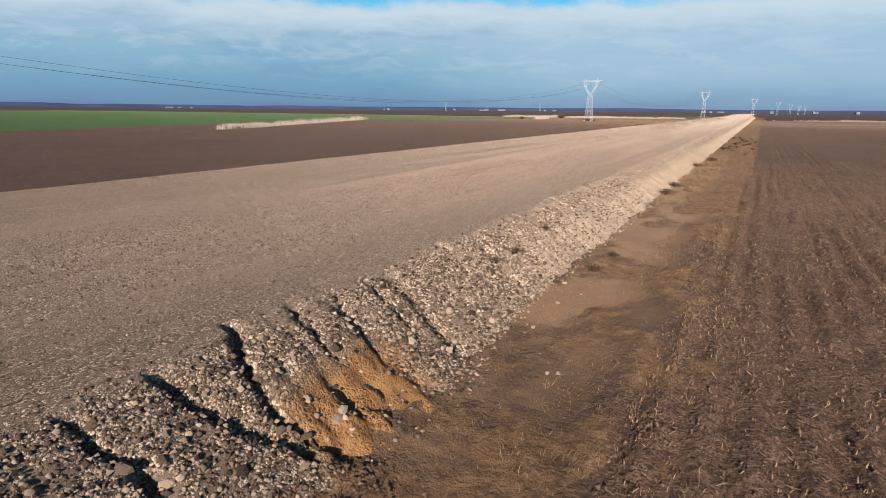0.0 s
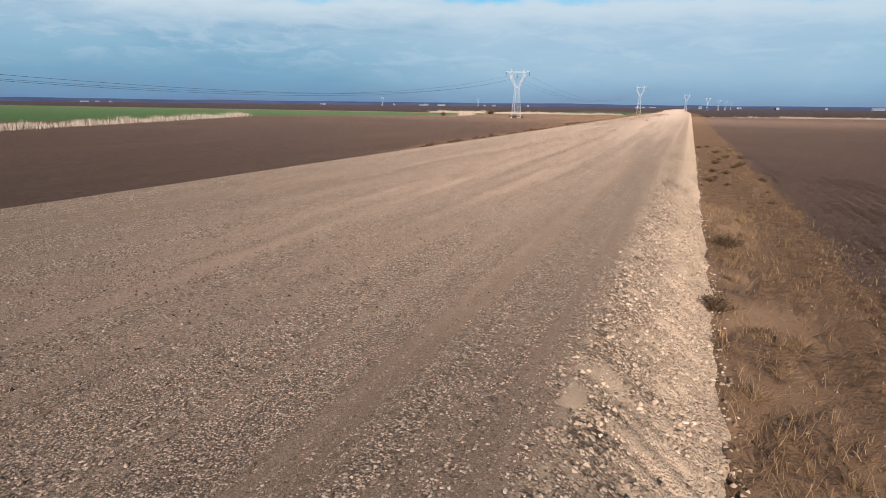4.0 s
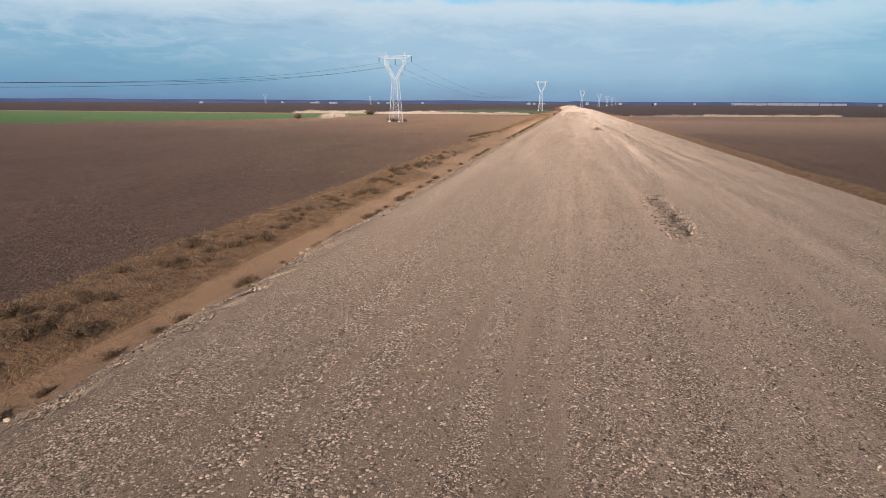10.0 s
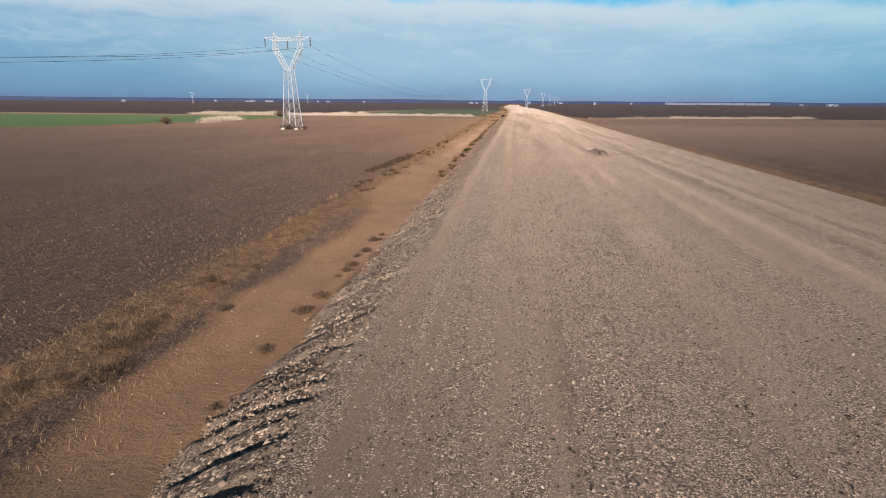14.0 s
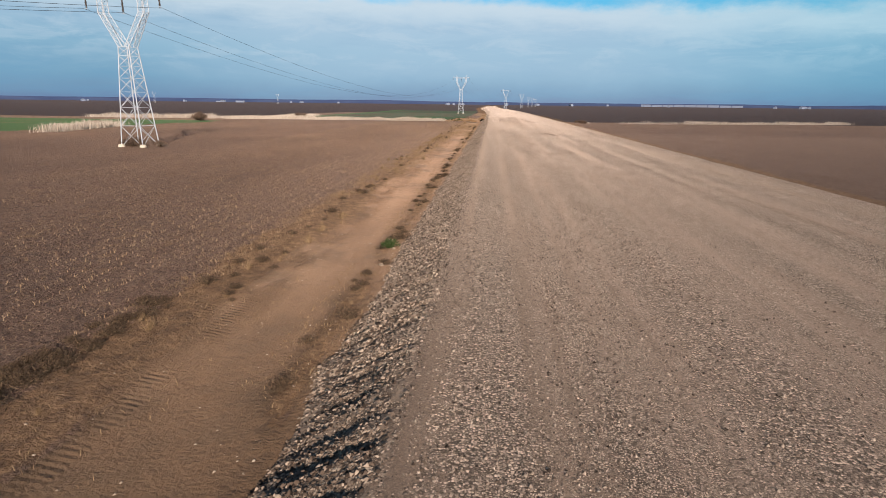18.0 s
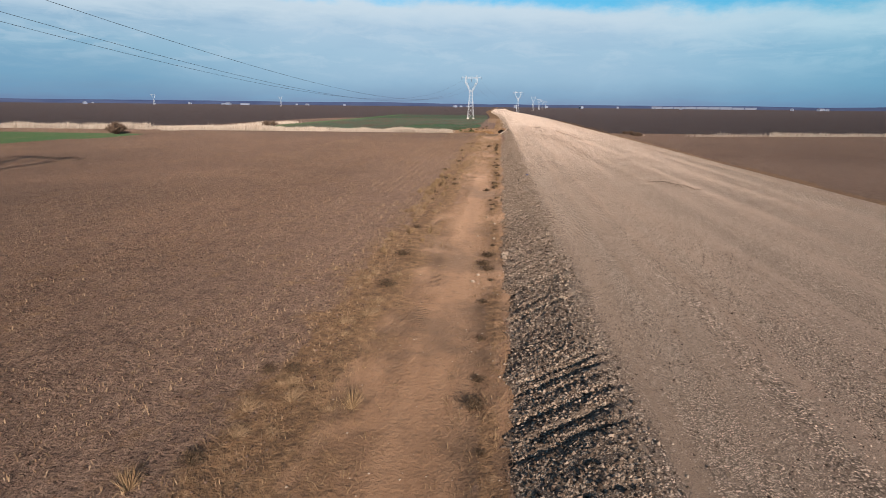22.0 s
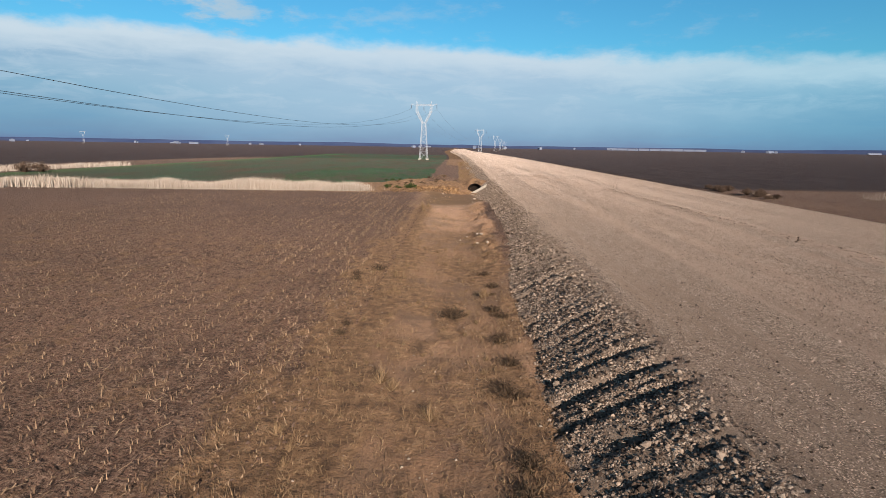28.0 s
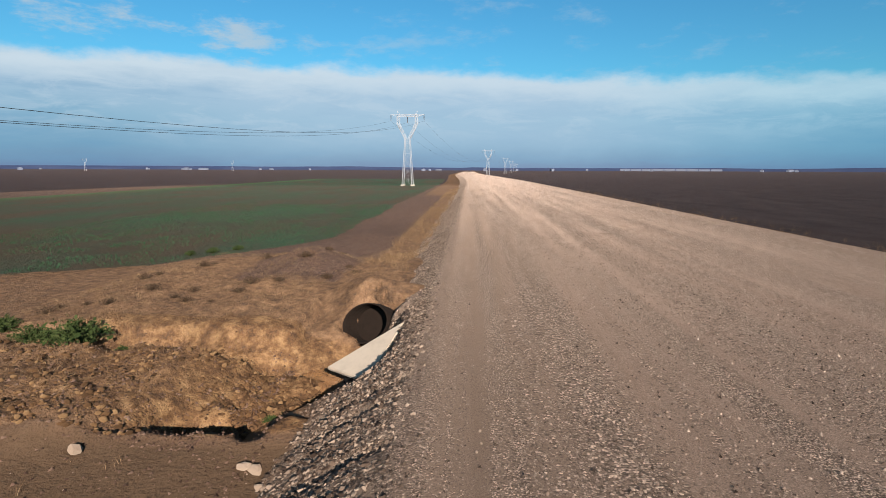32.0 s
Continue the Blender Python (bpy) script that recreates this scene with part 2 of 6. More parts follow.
def slope_material():
    mat, n, shade = material("eroded_gravel_slope", 0.95)
    p = place_of(n)
    zone = n.add("ShaderNodeAttribute", attribute_name="zone")
    tint = n.add("ShaderNodeSeparateColor")
    n.put(tint.inputs[0], zone.outputs["Color"])
    dust = n.ramp(n.noise(p, 1.1, 5.0, 0.65), [(0.3, (0.23, 0.170, 0.126)), (0.55, (0.34, 0.255, 0.192)), (0.75, (0.46, 0.355, 0.270))])
    dust = n.mix(n.math("MULTIPLY", n.noise(p, 30.0, 4.0, 0.7), 0.45), dust, (0.18, 0.132, 0.098))
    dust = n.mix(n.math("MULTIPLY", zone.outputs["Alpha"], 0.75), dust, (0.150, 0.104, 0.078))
    tones = ((0.130, 0.088, 0.062), (0.31, 0.217, 0.158), (0.48, 0.357, 0.272), (0.74, 0.58, 0.45))
    colour, fine_relief = gravel_colour(n, p, dust, tones, 24.0, n.step(n.noise(p, 1.5, 5.0, 0.65), 0.34, 0.60), 0.34, 0.60)
    colour, big_relief = gravel_colour(n, p, colour, tones, 12.0, n.step(n.noise(p, 0.8, 5.0, 0.65), 0.40, 0.62), 0.44, 0.64)
    pale = n.mix(n.noise(p, 6.0, 4.0, 0.6), (0.58, 0.44, 0.335), (0.42, 0.31, 0.225))
    colour = n.mix(n.math("MULTIPLY", tint.outputs[1], 0.75), colour, pale)
    clay = n.ramp(n.noise(p, 3.5, 5.0, 0.65), [(0.3, (0.20, 0.095, 0.036)), (0.7, (0.36, 0.185, 0.070))])
    colour = n.mix(tint.outputs[0], colour, clay)
    relief = n.math("ADD", n.math("ADD", big_relief, n.math("MULTIPLY", fine_relief, 0.55)), n.math("MULTIPLY", n.noise(p, 30.0, 5.0, 0.75), 0.4))
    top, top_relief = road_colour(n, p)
    edge = n.step(n.math("ADD", tint.outputs[2], n.math("MULTIPLY", n.math("SUBTRACT", n.noise(p, 2.4, 5.0, 0.7), 0.5), 0.9)), 0.35, 0.65)
    edge = n.math("MAXIMUM", edge, n.step(tint.outputs[2], 0.9, 1.0))
    colour = n.mix(edge, colour, top)
    relief = n.math("ADD", n.math("MULTIPLY", relief, n.math("SUBTRACT", 1.0, edge)), n.math("MULTIPLY", top_relief, edge))
    dusty(shade, 0.24, (0.95, 0.76, 0.64))
    n.put(shade.inputs["Base Color"], colour)
    n.put(shade.inputs["Normal"], n.bump(relief, 1.0, 0.11))
    return mat


# tyre prints: distance to the left of the road's centre line, half width, and the stretch along the road
LUG_LANES = ((18.2, 0.32, 255.0, 304.0), (17.1, 0.32, 255.0, 304.0), (16.15, 0.26, 255.0, 304.0), (16.9, 0.34, 192.0, 226.0), (17.9, 0.30, 200.0, 246.0))


def ground_material():
    """Stubble soil, silt track, dry verge, winter crop and dark ploughland, after the zone attribute of the sheet."""
    mat, n, shade = material("farmland", 1.0)
    shade.inputs["Specular IOR Level"].default_value = 0.1
    dusty(shade, 0.14, (0.80, 0.58, 0.48))
    p = place_of(n)
    zone = n.add("ShaderNodeAttribute", attribute_name="zone")
    tint = n.add("ShaderNodeSeparateColor")
    n.put(tint.inputs[0], zone.outputs["Color"])
    track, verge, green = tint.outputs
    dark = zone.outputs["Alpha"]
    n.put(shade.inputs["Sheen Weight"], n.math("MULTIPLY", n.step(dark, 0.45, 0.95, 0.15, 0.0), n.math("SUBTRACT", 1.0, n.math("MULTIPLY", green, 0.5))))          # damp ploughland carries no dust
    grain = n.noise(p, 9.0, 5.0, 0.7)
    broad = n.noise(n.stretched(p, 1.0, 0.6, 1.0), 0.05, 5.0, 0.6, 0.4)
    clods = n.noise(p, 2.2, 5.0, 0.7)
    soil = n.ramp(broad, [(0.3, (0.108, 0.060, 0.041)), (0.5, (0.168, 0.094, 0.064)), (0.7, (0.246, 0.140, 0.096))])
    soil = n.mix(n.math("MULTIPLY", n.step(clods, 0.46, 0.66), 0.8), soil, (0.052, 0.032, 0.024))
    soil = n.mix(n.math("MULTIPLY", n.step(n.noise(n.stretched(p, 1.0, 0.35, 1.0), 3.4, 4.0, 0.7), 0.50, 0.64), 0.55), soil, (0.31, 0.190, 0.136))
    soil = n.mix(n.math("MULTIPLY", n.step(grain, 0.50, 0.68), 0.6), soil, (0.28, 0.186, 0.130))
    soil = n.mix(n.step(n.noise(p, 26.0, 4.0, 0.8), 0.46, 0.36, 0.0, 0.75), soil, (0.026, 0.017, 0.013))
    side_x = n.add("ShaderNodeSeparateXYZ")
    n.put(side_x.inputs[0], p)
    # pale field edge: drier soil, plus the low sun's bright patch painted in
    dry = n.math("MULTIPLY", n.step(n.math("ADD", side_x.outputs[0], n.math("MULTIPLY", n.noise(p, 0.25, 5.0, 0.65), 9.0)), -27.0, -16.5), n.math("MULTIPLY", n.step(side_x.outputs[1], 190.0, 240.0), n.step(side_x.outputs[1], 310.0, 335.0, 1.0, 0.0)))
    soil = n.mix(n.math("MULTIPLY", dry, 0.75), soil, n.mix(n.step(clods, 0.35, 0.65), (0.34, 0.220, 0.165), (0.20, 0.124, 0.093)))
    straw = n.noise(n.stretched(p, 6.0, 20.0, 6.0), 1.3, 3.0, 0.6)
    silt = n.ramp(n.noise(n.stretched(p, 1.0, 0.18, 1.0), 0.7, 5.0, 0.6), [(0.3, (0.200, 0.113, 0.066)), (0.5, (0.272, 0.156, 0.093)), (0.7, (0.345, 0.206, 0.127))])
    silt = n.mix(n.math("MULTIPLY", n.noise(p, 22.0, 4.0, 0.7), 0.4), silt, (0.13, 0.080, 0.050))
    silt = n.mix(n.step(n.noise(p, 0.30, 5.0, 0.65), 0.46, 0.66), silt, (0.140, 0.086, 0.055))
    silt = n.mix(n.math("MULTIPLY", n.step(n.noise(p, 2.4, 5.0, 0.7), 0.52, 0.68), 0.5), silt, (0.120, 0.072, 0.045))
    silt = n.mix(dark, silt, n.mix(n.noise(p, 1.2, 4.0, 0.6), (0.076, 0.049, 0.031), (0.128, 0.084, 0.053)))
    grass = n.ramp(n.noise(p, 2.6, 6.0, 0.75), [(0.36, (0.100, 0.061, 0.038)), (0.52, (0.250, 0.145, 0.080)), (0.68, (0.40, 0.250, 0.145))])
    grass = n.mix(n.math("MULTIPLY", dark, 0.85), grass, n.mix(n.step(n.noise(p, 1.4, 6.0, 0.75), 0.42, 0.6), (0.072, 0.044, 0.029), (0.165, 0.100, 0.060)))
    crop = n.ramp(n.noise(n.stretched(p, 0.8, 0.25, 1.0), 0.16, 5.0, 0.65), [(0.36, (0.072, 0.058, 0.040)), (0.50, (0.048, 0.068, 0.045)), (0.66, (0.035, 0.088, 0.050))])
    crop = n.mix(n.math("MULTIPLY", n.step(n.noise(p, 3.0, 4.0, 0.7), 0.48, 0.62), 0.5), crop, (0.085, 0.060, 0.042))
    xyz = n.add("ShaderNodeSeparateXYZ")
    n.put(xyz.inputs[0], p)
    crop = n.mix(n.step(xyz.outputs[0], -92.0, -80.0, 0.8, 0.0), crop, (0.058, 0.135, 0.045))
    plough = n.ramp(n.noise(n.stretched(p, 1.0, 0.3, 1.0), 0.35, 5.0, 0.65), [(0.3, (0.036, 0.028, 0.029)), (0.7, (0.065, 0.049, 0.050))])
    colour = n.mix(dark, soil, plough)
    bare = n.math("SUBTRACT", 1.0, n.math("MULTIPLY", dark, 0.85))
    colour = n.mix(n.math("MULTIPLY", bare, n.math("MULTIPLY", n.step(straw, 0.57, 0.64), 0.55)), colour, (0.42, 0.285, 0.200))
    # dark flecks, here and in the litter below: shade among the straw, painted in
    colour = n.mix(n.math("MULTIPLY", bare, n.math("MULTIPLY", n.step(straw, 0.44, 0.37), 0.9)), colour, (0.032, 0.020, 0.015))
    litter_x = n.noise(n.stretched(p, 18.0, 5.0, 6.0), 1.3, 3.0, 0.6)
    colour = n.mix(n.math("MULTIPLY", bare, n.math("MULTIPLY", n.step(litter_x, 0.58, 0.65), 0.5)), colour, (0.42, 0.285, 0.200))
    colour = n.mix(n.math("MULTIPLY", bare, n.math("MULTIPLY", n.step(litter_x, 0.42, 0.35), 0.9)), colour, (0.032, 0.020, 0.015))
    edge = n.math("MULTIPLY", n.math("SUBTRACT", n.noise(p, 1.6, 5.0, 0.7), 0.5), 0.9)
    colour = n.mix(n.step(n.math("ADD", green, edge), 0.4, 0.6), colour, crop)
    colour = n.mix(n.step(n.math("ADD", verge, edge), 0.35, 0.65), colour, grass)
    clay = n.ramp(n.noise(p, 2.6, 7.0, 0.75), [(0.36, (0.070, 0.037, 0.020)), (0.5, (0.200, 0.108, 0.050)), (0.64, (0.40, 0.245, 0.120))])
    colour = n.mix(n.step(n.math("ADD", verge, n.math("MULTIPLY", edge, 0.6)), 1.3, 1.7), colour, clay)
    colour = n.mix(n.step(n.math("ADD", track, n.math("MULTIPLY", edge, 0.8)), 0.38, 0.62), colour, silt)
    n.put(shade.inputs["Base Color"], colour)
    rough = n.math("ADD", n.math("MULTIPLY", grain, 0.8), n.math("MULTIPLY", clods, 1.2))
    rough = n.math("MULTIPLY", rough, n.math("SUBTRACT", 1.0, n.math("MULTIPLY", track, 0.75)))
    # lug prints of tractor tyres pressed into the left-hand track
    lugs = n.math("SINE", n.math("ADD", n.math("MULTIPLY", xyz.outputs[1], 2 * math.pi / 0.17), n.math("MULTIPLY", xyz.outputs[0], 2.0)))
    worn = n.step(n.noise(p, 0.5, 4.0, 0.6), 0.43, 0.58)
    for lane_x, half, y0, y1 in LUG_LANES:
        stretch = n.math("MULTIPLY", n.step(xyz.outputs[1], y0, y0 + 5.0), n.step(xyz.outputs[1], y1 - 6.0, y1, 1.0, 0.0))
        lane = n.step(n.math("ABSOLUTE", n.math("ADD", xyz.outputs[0], lane_x)), half * 0.8, half, 1.0, 0.0)
        lane = n.math("MULTIPLY", n.math("MULTIPLY", lane, worn), stretch)
        rough = n.math("ADD", rough, n.math("MULTIPLY", n.math("MULTIPLY", lugs, lane), 0.06))
    n.put(shade.inputs["Normal"], n.bump(rough, 1.0, 0.30))
    return mat


def loose(name, low, mid, high, rough=0.95, scale=20.0):
    """A material for many small pieces, each piece of its own tone."""
    mat, n, shade = material(name, rough)
    geo = n.add("ShaderNodeNewGeometry")
    info = n.add("ShaderNodeObjectInfo")
    pick = n.math("FRACT", n.math("ADD", geo.outputs["Random Per Island"], info.outputs["Random"]))
    colour = n.ramp(pick, [(0.0, low), (0.5, mid), (1.0, high)])
    colour = n.mix(n.math("MULTIPLY", n.noise(geo.outputs["Position"], scale, 4.0, 0.7), 0.55), colour, low)
    n.put(shade.inputs["Base Color"], colour)
    n.put(shade.inputs["Normal"], n.bump(n.noise(geo.outputs["Position"], scale * 2, 4.0, 0.7), 0.5, 0.02))
    return mat


def plain(name, colour, rough=0.7, metal=0.0, vary=0.25, scale=3.0):
    mat, n, shade = material(name, rough, metal)
    p = place_of(n)
    spots = n.noise(p, scale, 6.0, 0.7)
    darker = tuple(c * 0.55 for c in colour)
    tone = n.mix(n.math("MULTIPLY", n.step(spots, 0.4, 0.7), min(1.0, vary * 2)), colour, darker)
    n.put(shade.inputs["Base Color"], tone)
    n.put(shade.inputs["Normal"], n.bump(n.noise(p, scale * 8, 4.0, 0.7), 0.3, 0.02))
    return mat


ROAD, SLOPE, GROUND = road_material(), slope_material(), ground_material()
STONE = loose("crushed_stone", (0.040, 0.028, 0.023), (0.185, 0.130, 0.098), (0.60, 0.46, 0.36))
DUSTY_STONE = loose("dusty_pale_gravel", (0.20, 0.145, 0.110), (0.46, 0.345, 0.265), (0.74, 0.58, 0.46))
ROAD_STONE = loose("dusty_road_stone", (0.045, 0.032, 0.026), (0.30, 0.215, 0.170), (0.78, 0.60, 0.485))
PALE_STONE = loose("pale_limestone", (0.25, 0.185, 0.14), (0.37, 0.285, 0.22), (0.49, 0.39, 0.31))
STRAW = loose("dry_straw", (0.15, 0.092, 0.06), (0.31, 0.20, 0.125), (0.50, 0.35, 0.225))
GRASS = loose("dry_grass", (0.13, 0.078, 0.045), (0.28, 0.176, 0.098), (0.46, 0.315, 0.185))
PALE_GRASS = loose("bleached_grass", (0.15, 0.092, 0.055), (0.31, 0.200, 0.120), (0.50, 0.345, 0.22))
WEED = loose("withered_weed", (0.042, 0.029, 0.021), (0.095, 0.062, 0.041), (0.20, 0.130, 0.080))
REED = loose("bleached_reed", (0.36, 0.285, 0.23), (0.55, 0.455, 0.38), (0.70, 0.61, 0.53))
LEAF = loose("green_weed_leaf", (0.025, 0.038, 0.014), (0.052, 0.078, 0.024), (0.10, 0.125, 0.045))
CROP = loose("winter_crop_leaf", (0.022, 0.060, 0.030), (0.036, 0.100, 0.048), (0.062, 0.150, 0.068))
SCRUB = loose("bare_scrub", (0.06, 0.040, 0.032), (0.13, 0.084, 0.060), (0.22, 0.145, 0.100))
STEEL = plain("galvanised_steel", (0.52, 0.54, 0.58), 0.5, 0.0, 0.12, 1.5)
CONCRETE = plain("cast_concrete", (0.62, 0.53, 0.43), 0.85, 0.0, 0.15, 2.0)
# near black: the shade inside the pipe is put into its colour
PIPE = plain("shade_dark_corrugated_pipe", (0.022, 0.014, 0.010), 0.9, 0.0, 0.25, 4.0)
GLASS = plain("brown_glass_insulator", (0.09, 0.075, 0.07), 0.25)
CABLE = plain("weathered_cable", (0.05, 0.05, 0.055), 0.5)
# white walls dulled to blue-grey: haze of the distance painted in
HAZED_WHITE = plain("haze_dimmed_sheet_metal", (0.23, 0.26, 0.35), 0.6)
CLAY = loose("ochre_clay", (0.060, 0.034, 0.019), (0.180, 0.100, 0.050), (0.36, 0.225, 0.115))
CLOD = loose("soil_clod", (0.055, 0.033, 0.024), (0.150, 0.092, 0.068), (0.30, 0.195, 0.145))

# ---- helpers for meshes ----


def mesh_of(name, verts, faces, mat, smooth=False):
    me = bpy.data.meshes.new(name)
    me.from_pydata(verts, [], faces)
    me.materials.append(mat)
    if smooth:
        me.polygons.foreach_set("use_smooth", np.ones(len(me.polygons), bool))
    me.update()
    return me


def mesh_fast(name, v, f, mat, smooth=False):
    """A mesh from arrays: vertices (n, 3) and triangles or quads (m, k)."""
    v, f = np.asarray(v, np.float32), np.asarray(f, np.int32)
    me = bpy.data.meshes.new(name)
    k = f.shape[1]
    me.vertices.add(len(v))
    me.vertices.foreach_set("co", v.ravel())
    me.loops.add(f.size)
    me.loops.foreach_set("vertex_index", f.ravel())
    me.polygons.add(len(f))
    me.polygons.foreach_set("loop_start", np.arange(0, f.size, k, dtype=np.int32))
    if smooth:
        me.polygons.foreach_set("use_smooth", np.ones(len(f), bool))
    me.materials.append(mat)
    me.update(calc_edges=True)
    return me


def part(name, bm, mat, parent, label=""):
    me = bpy.data.meshes.new(name)
    bm.to_mesh(me)
    bm.free()
    me.materials.append(mat)
    ob = new(name, me)
    ob.parent = parent
    return tagged(ob, label)


def _hash(i, j, seed):
    h = (i.astype(np.int64) * 374761393 + j.astype(np.int64) * 668265263 + seed * 974711) & 0xFFFFFFFF
    h = ((h ^ (h >> 13)) * 1274126177) & 0xFFFFFFFF
    return ((h ^ (h >> 16)) & 0xFFFFFF) / float(0xFFFFFF)


def vnoise(x, y, seed=0):
    """Value noise from 0 to 1 on a unit lattice."""
    x, y = np.broadcast_arrays(np.asarray(x, float), np.asarray(y, float))
    i, j = np.floor(x), np.floor(y)
    u, v = x - i, y - j
    u, v = u * u * (3 - 2 * u), v * v * (3 - 2 * v)
    i, j = i.astype(np.int64), j.astype(np.int64)
    a, b = _hash(i, j, seed), _hash(i + 1, j, seed)
    c, d = _hash(i, j + 1, seed), _hash(i + 1, j + 1, seed)
    return (a * (1 - u) + b * u) * (1 - v) + (c * (1 - u) + d * u) * v


def fbm(x, y, seed=0, octaves=4):
    total, size, top = 0.0, 1.0, 0.0
    for o in range(octaves):
        total, top = total + size * vnoise(x * 2**o, y * 2**o, seed + 17 * o), top + size
        size *= 0.55
    return total / top


def ease(x, a, b):
    t = np.clip((x - a) / (b - a), 0, 1)
    return t * t * (3 - 2 * t)


# ---- the lie of the land ----
HALF, TOE = 11.0, 13.3           # half the road's width; where its banks meet the land
LEFT_Z, RIGHT_Z = -1.17, -1.45


def centre(y):
    """The road runs straight, then swings a little to the left far ahead."""
    return -12.0 * ease(np.asarray(y, float), 530.0, 1000.0)


CLEFTS = ((10.35, -7.9, 11.75, -8.45, 0.42, 0.16), (11.6, -8.45, 13.0, -8.4, 0.40, 0.15), (12.9, -8.4, 14.4, -8.3, 0.42, 0.16), (12.0, -9.3, 13.1, -8.6, 0.40, 0.18), (13.0, -8.6, 14.6, -7.4, 0.38, 0.15),
          (10.9, -9.6, 12.0, -9.5, 0.36, 0.16), (10.6, -6.6, 12.3, -7.0, 0.24, 0.10), (10.8, -5.6, 12.6, -6.2, 0.22, 0.09), (11.0, -10.9, 12.8, -10.6, 0.34, 0.14), (10.7, -4.5, 12.7, -4.9, 0.20, 0.09),
          (11.0, 0.8, 12.9, 0.3, 0.60, 0.22), (10.8, 1.3, 12.4, 1.0, 0.34, 0.14), (11.2, 2.7, 13.0, 2.1, 0.36, 0.13), (10.5, -0.7, 11.9, -1.1, 0.40, 0.16), (10.4, 9.3, 11.8, 8.7, 0.55, 0.20), (10.5, 12.4, 12.3, 11.6, 0.42, 0.15),
          (10.6, 13.6, 12.2, 13.0, 0.32, 0.12), (10.6, 11.2, 12.0, 10.7, 0.32, 0.12), (10.7, 14.9, 12.3, 14.3, 0.30, 0.11), (10.6, 4.6, 12.5, 4.1, 0.28, 0.10), (10.7, 6.3, 12.4, 5.8, 0.26, 0.10))


def clefts(x, y, spot):
    """Cracks with a steep near wall, washed into the right-hand bank; two ends, depth and half width of each."""
    total = np.zeros(np.shape(x))
    x, y = x[spot], y[spot]
    bend = 0.55 * (fbm(x * 1.3, y * 1.3, 72) - 0.5) + 0.16 * (fbm(x * 4, y * 4, 76, 2) - 0.5)
    cut = np.zeros(np.shape(x))
    for xa, ya, xb, yb, deep, wide in CLEFTS:
        length = math.hypot(xb - xa, yb - ya)
        ux, uy = (xb - xa) / length, (yb - ya) / length
        t = ((x - xa) * ux + (y - ya) * uy) / length
        s = -(x - xa) * uy + (y - ya) * ux + bend
        profile = np.where(s < 0, np.exp(-((s / (0.35 * wide)) ** 2)), np.exp(-((s / (0.95 * wide)) ** 2)))
        cut = np.maximum(cut, deep * profile * ease(t, -0.06, 0.10) * (1 - ease(t, 0.92, 1.08)))
    total[spot] = cut
    return total


